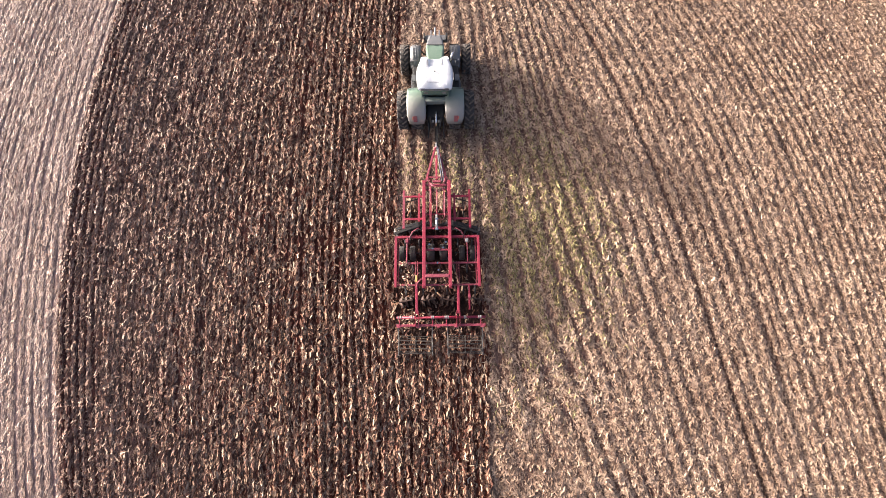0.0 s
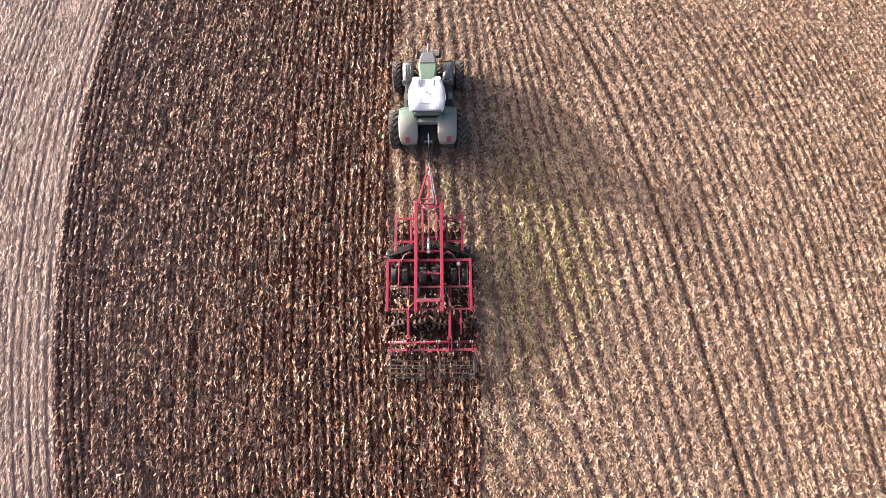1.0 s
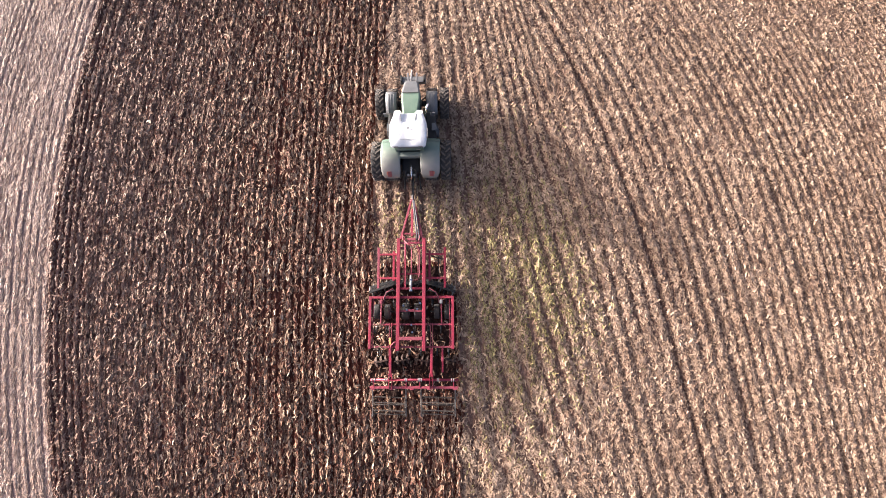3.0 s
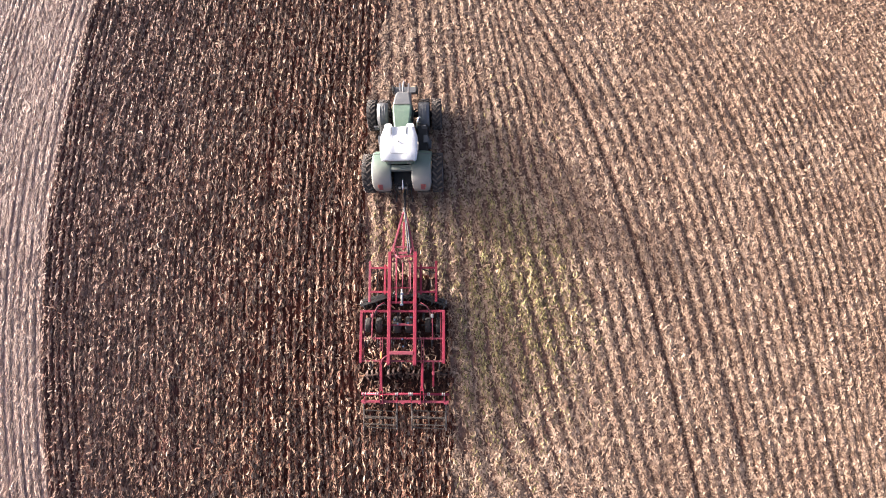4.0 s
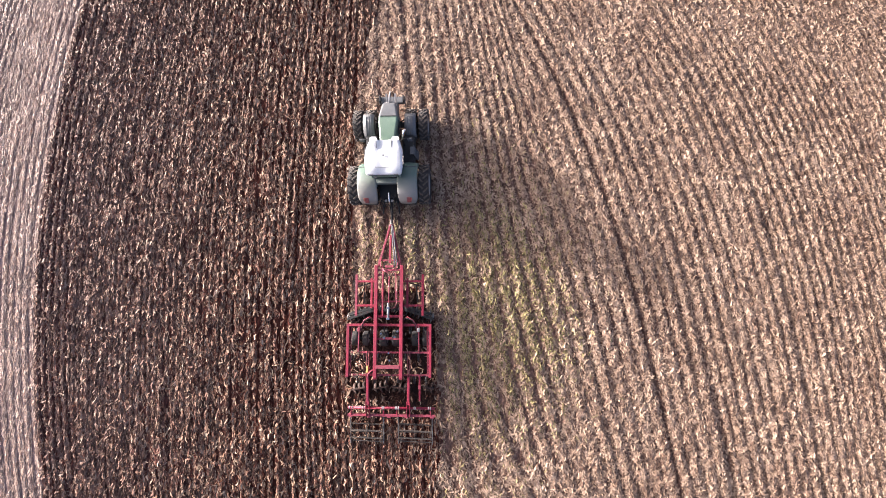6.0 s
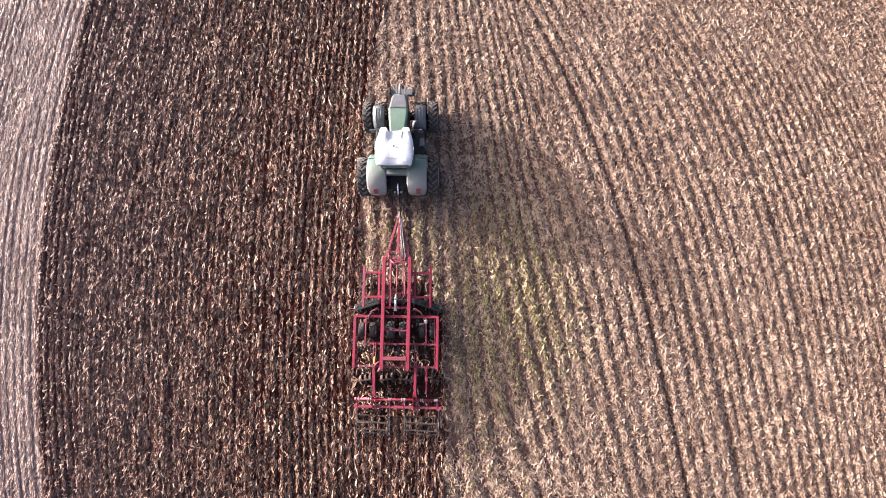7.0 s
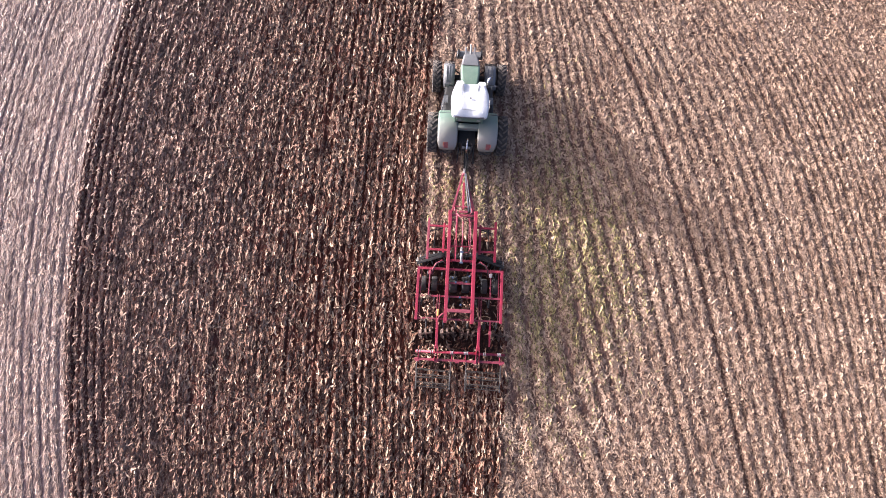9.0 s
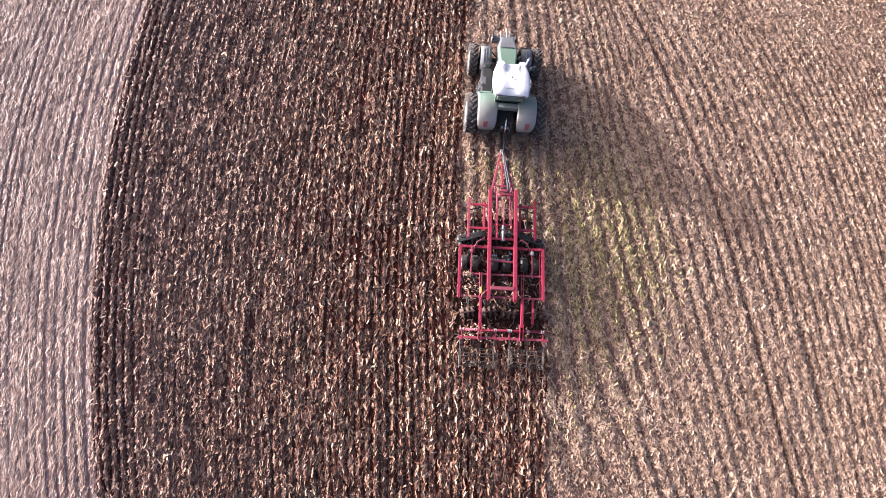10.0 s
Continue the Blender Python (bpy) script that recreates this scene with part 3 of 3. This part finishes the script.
boxes("roof_lip", [((0, 7.285, 2.95), (1.50, 0.05, 0.10))], GREY, roof, bev=0.02)
hose("grab_rail", [(0.93, 7.7, 3.02), (0.99, 7.8, 3.08), (0.99, 8.2, 3.09), (0.94, 8.3, 3.03)], 0.018, STEEL, roof)


# rear fenders: wide arched shells over the inner wheels, rounded at the rear
for s in (-1, 1):
    bm = bmesh.new()
    secs = []
    for k in range(13):
        a = radians(18 + 142 * k / 12)
        y, z = 7.25 - 1.19 * math.cos(a) * 0.98, 1.03 + 1.19 * math.sin(a)
        f = min(1.0, max(0.0, (k + 0.4) / 2.2)) ** 0.5
        i, o = 0.53 + 0.16 * (1 - f), 1.59 - 0.20 * (1 - f)
        n = Vector((0, -math.cos(a), math.sin(a)))
        ring = [Vector((s * i, y, z)) - n * 0.12, Vector((s * (i + 0.02), y, z)) - n * 0.02, Vector((s * (i + 0.08), y, z)), Vector((s * (i + o) / 2, y, z)) + n * 0.03,
                Vector((s * (o - 0.10), y, z)), Vector((s * (o - 0.02), y, z)) - n * 0.04, Vector((s * o, y, z)) - n * 0.16,
                Vector((s * (o - 0.04), y, z)) - n * 0.16, Vector((s * (i + 0.03), y, z)) - n * 0.06, Vector((s * (i + 0.03), y, z)) - n * 0.12]
        secs.append(ring)
    loft(bm, secs)
    fender = part("rear_fender", bm, FENDER, tractor, "dusty grey-green rear fender", True)
    bm = bmesh.new()
    a = radians(35)
    turn = Euler((-(math.pi / 2 - a) * -1, 0, 0)).to_matrix()
    p = Vector((s * 1.12, 7.25 - 1.21 * math.cos(a), 1.03 + 1.215 * math.sin(a)))
    box(bm, p, (0.22, 0.34, 0.03), turn, 0.01)
    part("tail_light", bm, LAMP_RED, fender, "red tail light")
    bm = bmesh.new()
    box(bm, p + Vector((s * 0.13, 0.04, 0.03)), (0.07, 0.18, 0.04), turn, 0.01)
    part("turn_signal", bm, LAMP_AMBER, fender, "amber turn signal")
    bm = bmesh.new()
    box(bm, (s * 1.10, 7.98, 1.985), (0.90, 0.03, 0.03), None, 0.008)
    part("fender_seam", bm, GREY, fender)
    # front fenders
    bm = bmesh.new()
    secs = []
    for k in range(9):
        a = radians(24 + 84 * k / 8)
        y, z = 10.72 - 0.93 * math.cos(a), 0.80 + 0.93 * math.sin(a)
        n = Vector((0, -math.cos(a), math.sin(a)))
        secs.append([Vector((s * 0.82, y, z)) - n * 0.06, Vector((s * 0.84, y, z)), Vector((s * 1.12, y, z)) + n * 0.02, Vector((s * 1.42, y, z)), Vector((s * 1.44, y, z)) - n * 0.06, Vector((s * 1.12, y, z)) - n * 0.02])
    loft(bm, secs)
    front = part("front_fender", bm, FENDER_GREY, tractor, "grey plastic front fender", True)
    for o in (0.98, 1.12, 1.26):
        hose("rib", [(s * o, 10.72 - 0.955 * math.cos(radians(a)), 0.80 + 0.955 * math.sin(radians(a))) for a in (34, 50, 66, 82, 98)], 0.016, FENDER_GREY, front)
    tube("bracket", (s * 0.45, 10.72, 1.1), (s * 0.9, 10.72, 1.70), 0.06, 0.06, DARK, front)

# steps and tanks between the wheels
for s in (-1, 1):
    bm = bmesh.new()
    box(bm, (s * 1.0, 9.12, 1.02), (0.66, 1.62, 0.66), None, 0.1)
    part("fuel_tank", bm, DARK, tractor)
    bm = bmesh.new()
    for k in range(4):
        box(bm, (s * (1.36 - 0.04 * k), 9.02, 0.5 + 0.33 * k), (0.24, 0.42, 0.04), None, 0.008)
    for y in (8.80, 9.24):
        bar(bm, (s * 1.47, y, 0.45), (s * 1.30, y, 1.62), 0.03, 0.03, 0.004)
    part("step", bm, GREY, tractor)

# exhaust and mirrors
hose("exhaust", [(0.80, 9.36, 1.3), (0.86, 9.38, 2.45), (0.90, 9.44, 2.66), (0.96, 9.60, 2.78), (1.04, 9.70, 2.78)], 0.055, CHROME, tractor, "polished exhaust stack", 12)
for s in (-1, 1):
    hose("mirror_arm", [(s * 0.70, 9.05, 2.75), (s * 0.95, 9.22, 2.78), (s * 1.22, 9.25, 2.72)], 0.02, DARK, tractor)
    boxes("mirror", [((s * 1.24, 9.25, 2.52), (0.24, 0.07, 0.38))], GREY, tractor, bev=0.03)

# rear linkage
bm = bmesh.new()
box(bm, (0, 6.42, 1.12), (0.6, 0.25, 0.5), None, 0.05)
link = part("rear_hitch", bm, DARK, tractor)
for s in (-1, 1):
    tube("lower_link", (s * 0.36, 6.6, 0.75), (s * 0.46, 5.72, 0.62), 0.07, 0.11, DARK, link)
    hose("lift_rod", [(s * 0.42, 6.35, 1.35), (s * 0.44, 6.0, 0.70)], 0.035, DARK, link)
hose("top_link", [(0.03, 6.72, 1.72), (0.02, 6.35, 1.52), (0, 6.05, 1.30)], 0.05, CHROME, link)
for s in (-1, 1):
    hose("remote_hose", [(s * 0.2, 6.55, 1.62), (s * 0.3, 6.3, 1.70), (s * 0.22, 6.0, 1.2)], 0.03, HOSE, link)
boxes("drawbar", [((0, 6.1, 0.52), (0.12, 1.3, 0.07))], DARK, link)
for s in (-1, 1):
    boxes("hose_coupler", [((s * 0.16, 6.30, 1.40), (0.12, 0.12, 0.12))], STEEL, link)


# ---- the tillage tool ----
tool = thing("tillage_implement", -1.0, "red four-rank tillage implement with rolling rear baskets, drawn over stubble", "tillage tool")

# drawbar with its hoses
bm = bmesh.new()
box(bm, (0, 5.22, 0.56), (0.13, 0.42, 0.09), None, 0.02)
hitch = part("hitch", bm, STEEL, tool)
for s in (-1, 1):
    tube("drawbar_beam", (s * 0.06, 5.12, 0.58), (s * 0.60, 2.82, 0.98), 0.11, 0.14, FADED_RED, tool)
tube("drawbar_brace", (0, 4.55, 0.74), (0, 3.0, 0.92), 0.12, 0.10, RED, tool)
hose("nose_plate", [(-0.10, 5.02, 0.66), (0.0, 5.10, 0.67), (0.10, 5.02, 0.66)], 0.07, FADED_RED, tool)
tube("drawbar_cross", (-0.5, 3.15, 0.92), (0.5, 3.15, 0.92), 0.08, 0.08, FADED_RED, tool)
hose("hose_bundle", [(0.03, 5.25, 0.72), (0.08, 4.7, 0.80), (0.16, 4.0, 0.90), (0.25, 3.3, 1.0), (0.30, 2.75, 1.10)], 0.036, PALE, tool, "slate-grey sleeve round hydraulic hoses")
hose("hose_bundle", [(0.08, 5.1, 0.74), (0.16, 4.6, 0.82), (0.26, 4.0, 0.92), (0.36, 3.3, 1.02), (0.42, 2.75, 1.12)], 0.03, PALE, tool)
hose("hose", [(-0.03, 6.3, 1.35), (0.02, 5.9, 1.02), (0.05, 5.5, 0.86), (0.06, 5.2, 0.74)], 0.03, HOSE, tool)
hose("hose", [(0.12, 6.3, 1.35), (0.10, 5.9, 1.08), (0.07, 5.5, 0.92), (0.05, 5.1, 0.78)], 0.03, HOSE, tool)
hose("hose", [(-0.36, 2.9, 1.16), (-0.34, 2.2, 1.18), (-0.38, 1.2, 1.15), (-0.36, 0.2, 1.12)], 0.025, FADED_RED, tool)

for o in (-0.46, 0.46):
    hose("hose_elbow", [(o, 3.05, 1.06), (o * 0.98, 2.86, 1.18), (o * 0.86, 2.70, 1.18)], 0.03, FADED_RED, tool)
boxes("valve_block", [((0.02, 2.80, 1.14), (0.46, 0.13, 0.14))], FADED_RED, tool)
hose("hose", [(-0.38, 2.72, 1.2), (-0.15, 2.52, 1.26), (0.15, 2.56, 1.26), (0.38, 2.70, 1.2)], 0.022, FADED_RED, tool)
hose("hose", [(-0.32, 2.60, 1.2), (-0.05, 2.44, 1.24), (0.25, 2.50, 1.22), (0.44, 2.2, 1.18), (0.44, 0.9, 1.16), (0.34, 0.62, 1.2), (0.08, 0.60, 1.26)], 0.020, FADED_RED, tool)

# main rails and what lies between them
for s in (-1, 1):
    tube("main_rail", (s * 0.68, 2.86, 1.13), (s * 0.68, -2.98, 1.13), 0.175, 0.20, RED, tool)
    boxes("rail_end", [((s * 0.68, -3.0, 1.02), (0.17, 0.10, 0.34))], RED, tool)
for y, z, w, m in ((2.62, 1.10, 0.12, FADED_RED), (2.36, 1.05, 0.10, FADED_RED), (0.95, 1.05, 0.08, RED), (0.18, 1.08, 0.12, RED), (-1.0, 1.0, 0.09, FADED_RED), (-2.42, 1.16, 0.17, FADED_RED)):
    tube("rail_cross", (-0.605, y, z), (0.605, y, z), w, w, m, tool)
tube("lift_link", (-0.30, 2.6, 1.18), (-0.30, 0.2, 1.18), 0.055, 0.07, RED, tool)
tube("lift_link", (0.36, 2.5, 1.14), (0.36, 0.9, 1.14), 0.04, 0.05, FADED_RED, tool)
hose("cylinder_rod", [(0.02, 2.3, 1.16), (0.02, 0.85, 1.22)], 0.028, FADED_RED, tool)
bm = bmesh.new()
pipe(bm, [(0.0, 0.88, 1.24), (0.0, 0.02, 1.24)], 0.065, 12)
cyl = part("lift_cylinder", bm, STEEL, tool, "bright steel hydraulic cylinder", True)
for y in (0.62, 0.06):
    boxes("cylinder_collar", [((0.0, y, 1.25), (0.165, 0.10, 0.165))], CHROME, cyl)
for k, (o, y) in enumerate(((-0.25, -0.95), (0.30, -0.9), (0.45, -0.6), (0.0, -1.72), (0.05, -2.1), (-0.42, -0.72))):
    bm = bmesh.new()
    pipe(bm, [(o, y, 0.98), (o + 0.02, y, 1.10)], 0.05, 8)
    part("fitting", bm, CHROME, tool)
for s in (-1, 1):
    for k in range(2):
        hose("hose", [(s * (0.75 + 0.05 * k), 0.0, 1.1), (s * (0.95 + 0.04 * k), 0.08 + 0.08 * k, 1.18), (s * (1.25 + 0.05 * k), -0.02, 1.12), (s * (1.42 + 0.04 * k), -0.3, 1.04), (s * 1.45, -0.6, 0.98)], 0.022, FADED_RED if k else HOSE, tool)

def disc_gang(a, b, count, dia, bar_material, caked=False):
    """Discs on a slanting gang under their bar; caked ones carry soil."""
    a, b = Vector(a), Vector(b)
    bm = bmesh.new()
    bar(bm, a + Vector((0, 0, 0.34)), b + Vector((0, 0, 0.34)), 0.08 if caked else 0.15, 0.10)
    gang = part("disc_gang", bm, bar_material, tool, "disc gang caked with brown soil" if caked else "dark slanted disc gang")
    d = (b - a).normalized()
    turn = d.to_track_quat("X", "Z").to_matrix().to_4x4()
    for k in range(count):
        p = a.lerp(b, (k + 0.5) / count)
        bm = bmesh.new()
        thick = 3.2 if caked else 1.0
        turned(bm, (0, 0, 0), [(x * thick, dia * r) for x, r in ((-0.035, 0.08), (-0.03, 0.3), (0.012, 0.5), (0.022, 0.5), (-0.012, 0.3), (-0.008, 0.08))], 20)
        bm.transform(Matrix.Translation(p) @ turn)
        part("disc", bm, SOILED if caked else STEEL if k % 3 == 0 else DARK, gang)
    bm = bmesh.new()
    pipe(bm, [a, b], 0.035, 8)
    part("axle", bm, DARK, gang)
    for t in (0.2, 0.8):
        p = a.lerp(b, t)
        boxes("hanger", [((p.x, p.y, p.z + 0.17), (0.07, 0.12, 0.30))], DARK, gang)


# front gang frames and the discs
for s in (-1, 1):
    bm = bmesh.new()
    bar(bm, (s * 1.78, 2.40, 0.92), (s * 1.78, 0.20, 0.92), 0.125, 0.12)
    outer = part("gang_frame", bm, FADED_RED if s < 0 else RED, tool)
    tube("inner_beam", (s * 0.96, 2.2, 0.92), (s * 0.96, 0.6, 0.92), 0.11, 0.10, RED, outer)
    for y in (2.02, 0.74):
        tube("cross_beam", (s * 0.76, y, 0.93), (s * 1.73, y, 0.93), 0.11, 0.10, RED, outer)
    tube("spring_arm", (s * 1.70, 1.75, 0.80), (s * 1.02, 1.95, 0.80), 0.06, 0.05, DARK, outer)
    tube("shank_bar", (s * 1.40, 2.0, 0.84), (s * 1.46, 0.9, 0.42), 0.05, 0.08, DARK, outer)

    disc_gang((s * 2.32, 0.02, 0.30), (s * 0.80, 0.52, 0.30), 7, 0.56, DARK)
    disc_gang((s * 2.22, 0.26, 0.30), (s * 0.80, 0.66, 0.30), 6, 0.50, HOSE)
    hose("marker_rod", [(s * 2.30, 0.34, 0.55), (s * 2.32, 0.1, 0.6), (s * 2.22, 0.0, 0.62)], 0.02, STEEL, tool)

# the wide middle frame
for s in (-1, 1):
    tube("side_beam", (s * 2.18, -0.22, 0.95), (s * 2.18, -2.96, 0.95), 0.14, 0.15, RED, tool)
    tube("front_beam", (s * 0.76, -0.28, 0.95), (s * 2.12, -0.28, 0.95), 0.13, 0.15, RED, tool)
    tube("middle_beam", (s * 0.0, -1.70, 0.94), (s * 2.12, -1.70, 0.94), 0.09, 0.10, FADED_RED, tool)
    tube("rear_beam", (s * 0.0, -2.86, 0.93), (s * 2.12, -2.86, 0.93), 0.09, 0.10, FADED_RED, tool)
    tube("depth_rod", (s * 1.58, -0.30, 1.02), (s * 1.60, -1.68, 1.0), 0.06, 0.07, FADED_RED, tool)
    boxes("rod_knob", [((s * 1.58, -0.52, 1.07), (0.15, 0.20, 0.14))], FADED_RED if s < 0 else STEEL, tool, bev=0.03)
    tube("stay", (s * 2.02, -0.34, 0.90), (s * 2.04, -2.80, 0.90), 0.045, 0.05, FADED_RED, tool)
    for o in (1.90, 1.32):
        rim = wheel(s * o, -1.02, 0.41, 0.30, tool, 0, "gauge_wheel")
    tube("wheel_axle", (s * 0.95, -1.02, 0.42), (s * 2.05, -1.02, 0.42), 0.08, 0.08, DARK, tool)
for s in (-1, 1):
    wheel(s * 0.33, -1.0, 0.46, 0.40, tool, 0, "transport_wheel")
    disc_gang((s * 0.70, 0.62, 0.30), (s * 0.04, 0.45, 0.30), 3, 0.54, DARK)
tube("front_centre_beam", (-0.6, -0.28, 0.95), (0.6, -0.28, 0.95), 0.13, 0.15, RED, tool)
boxes("warning_decal", [((-0.02, -0.96, 1.055), (0.40, 0.10, 0.012))], FADED_RED, tool, bev=0.0)


def shank(o, y):
    """A C-shaped spring shank with its point in the ground."""
    bm = bmesh.new()
    pts = [(o, y, 0.92), (o, y - 0.22, 0.98), (o, y - 0.42, 0.84), (o, y - 0.46, 0.58), (o, y - 0.30, 0.30), (o, y - 0.16, 0.06), (o, y - 0.04, -0.10)]
    pipe(bm, pts, 0.036, 4)
    return part("shank", bm, DARK, tool)


for y, offs in ((-0.30, (-1.7, -0.95, -0.25, 0.4, 1.1, 1.85)), (-1.70, (-1.95, -1.3, -0.55, 0.15, 0.9, 1.55)), (-2.86, (-1.65, -0.75, -0.1, 0.5, 1.35, 1.95))):
    for o in offs:
        shank(o, y)

# finishing discs ahead of the roller tube
for a, b, count in (((-2.02, -3.70), (-1.28, -3.56), 3), ((-0.90, -3.64), (-0.10, -3.50), 3), ((0.12, -3.50), (0.92, -3.64), 3), ((1.76, -3.50), (2.34, -3.60), 2)):
    disc_gang((*a, 0.26), (*b, 0.26), count, 0.60, SOILED, True)

# rear arms, roller tubes and the baskets
for s in (-1, 1):
    for d in (-0.055, 0.055):
        tube("arm_strap", (s * 1.08 + d, -1.62, 1.02), (s * 1.08 + d, -3.0, 1.04), 0.028, 0.09, FADED_RED, tool)
    tube("basket_arm", (s * 1.08, -2.92, 1.05), (s * 1.06, -4.35, 0.98), 0.13, 0.15, RED, tool)
    for d in (-0.08, 0.08):
        tube("arm_plate", (s * 1.06 + d, -4.2, 0.98), (s * 1.06 + d, -4.98, 0.84), 0.025, 0.20, RED, tool)
hose("arm_hose", [(-0.68, -2.55, 1.16), (-0.86, -2.62, 1.22), (-1.02, -2.78, 1.18), (-1.06, -3.0, 1.12)], 0.035, FADED_RED, tool)
boxes("stop_block", [((-1.08, -2.55, 1.08), (0.09, 0.34, 0.12))], YELLOW, tool)
tube("short_arm", (1.64, -2.9, 0.95), (1.64, -4.15, 0.90), 0.09, 0.10, RED, tool)
boxes("arm_pad", [((1.64, -3.45, 0.97), (0.13, 0.22, 0.10))], FADED_RED, tool)
hose("roller_tube", [(-2.10, -4.53, 0.90), (2.44, -4.53, 0.90)], 0.062, RED, tool, "red cross tube", 12)
tube("rear_toolbar", (-2.14, -4.92, 0.80), (2.44, -4.92, 0.80), 0.12, 0.12, FADED_RED, tool)
for o in (-2.02, -1.88, -1.34, -1.24, -0.30, -0.22, 0.38, 0.46, 0.54, 1.36, 1.44, 2.10, 2.20):
    bm = bmesh.new()
    turned(bm, (o, -4.53, 0.90), [(-0.022, 0.075), (-0.022, 0.082), (0.022, 0.082), (0.022, 0.075)], 14)
    part("collar", bm, RIM, tool)
for o in (-1.95, -0.25, 0.45, 2.2):
    tube("tube_bracket", (o, -4.55, 0.86), (o, -4.92, 0.82), 0.05, 0.10, RED, tool)
for o in (-1.98, -1.0, 0.05, 0.95, 2.28):
    boxes("pivot_lug", [((o, -5.0, 0.80), (0.20, 0.10, 0.12))], FADED_RED, tool, bev=0.03)


def basket(o0, o1):
    """A rolling basket of flat bars between two arms."""
    for o in (o0, o1):
        bm = bmesh.new()
        bar(bm, (o, -4.98, 0.76), (o, -5.35, 0.62), 0.05, 0.09)
        bar(bm, (o, -5.3, 0.64), (o, -6.42, 0.50), 0.05, 0.08)
        part("basket_side_arm", bm, ARM_GREY, tool)
    bm = bmesh.new()
    pipe(bm, [(o0, -5.85, 0.40), (o1, -5.85, 0.40)], 0.035, 8)
    reel = part("rolling_basket", bm, REEL, tool)
    for k in range(7):
        a = 2 * math.pi * (k + 0.25) / 7
        y, z = -5.85 + 0.44 * math.cos(a), 0.40 + 0.44 * math.sin(a)
        bm = bmesh.new()
        bar(bm, (o0 + 0.03, y, z), (o1 - 0.03, y - 0.06, z), 0.045, 0.03, 0.0)
        part("basket_bar", bm, REEL, reel)
    for o in (o0 + 0.05, (o0 + o1) / 2, o1 - 0.05):
        bm = bmesh.new()
        turned(bm, (o, -5.85, 0.40), [(-0.012, 0.36), (-0.012, 0.44), (0.012, 0.44), (0.012, 0.36), (-0.012, 0.36)], 24, False)
        part("basket_ring", bm, REEL, reel)


basket(-2.02, -0.28)
basket(0.50, 2.28)


# ---- straw caught on the frame ----
def straw_clump(x, y, z, wide, deep, count, label):
    """A loose heap of bent strips lying over a beam."""
    bm = bmesh.new()
    for k in range(count):
        c = Vector((x + random.uniform(-wide, wide), y + random.uniform(-deep, deep), z + random.uniform(0.01, 0.10)))
        a, half, w = random.uniform(0, math.pi), random.uniform(0.05, 0.12), random.uniform(0.014, 0.034)
        d, s = Vector((math.sin(a), math.cos(a), random.uniform(-0.5, 0.2))), Vector((math.cos(a), -math.sin(a), random.uniform(-0.6, 0.6)))
        rows = [(c + d * half * t - Vector((0, 0, 0.10 * t * t)), w * f) for t, f in ((-1, 0.6), (0, 1.0), (1, 0.5))]
        vs = [(bm.verts.new(p - s * f), bm.verts.new(p + s * f)) for p, f in rows]
        for p, q in zip(vs, vs[1:]):
            bm.faces.new((p[0], p[1], q[1], q[0]))
    bm.transform(Matrix.Diagonal((UNIT, UNIT, UNIT, 1)))
    me = bpy.data.meshes.new("straw_clump")
    bm.to_mesh(me)
    bm.free()
    me.materials.append(STRAW_RIGHT)
    ob = new("straw_clump", me)
    ob.location = (AXIS * UNIT, 0, 0)
    return tagged(ob, label, "straw", "straw caught on the frame", "stuff")


straw_clump(0.0, 2.36, 1.10, 0.30, 0.07, 34, "tan straw caught on a red cross beam")
straw_clump(-1.75, -1.72, 0.98, 0.26, 0.10, 26, "tan straw caught on a red middle beam")
straw_clump(-1.62, -2.90, 0.96, 0.30, 0.10, 30, "tan straw caught on a red rear beam")
straw_clump(0.35, -2.88, 0.96, 0.24, 0.08, 16, "brown straw caught on a red rear beam")
straw_clump(-1.25, -4.70, 0.42, 0.55, 0.45, 46, "pale straw caught in a rolling basket")
straw_clump(1.10, -4.75, 0.40, 0.55, 0.45, 14, "pale straw caught in a rolling basket")
straw_clump(-1.45, -2.25, 0.62, 0.40, 0.35, 30, "brown straw heaped over a gang of discs")
straw_clump(0.55, -2.25, 0.55, 0.30, 0.25, 18, "brown straw heaped over a gang of discs")
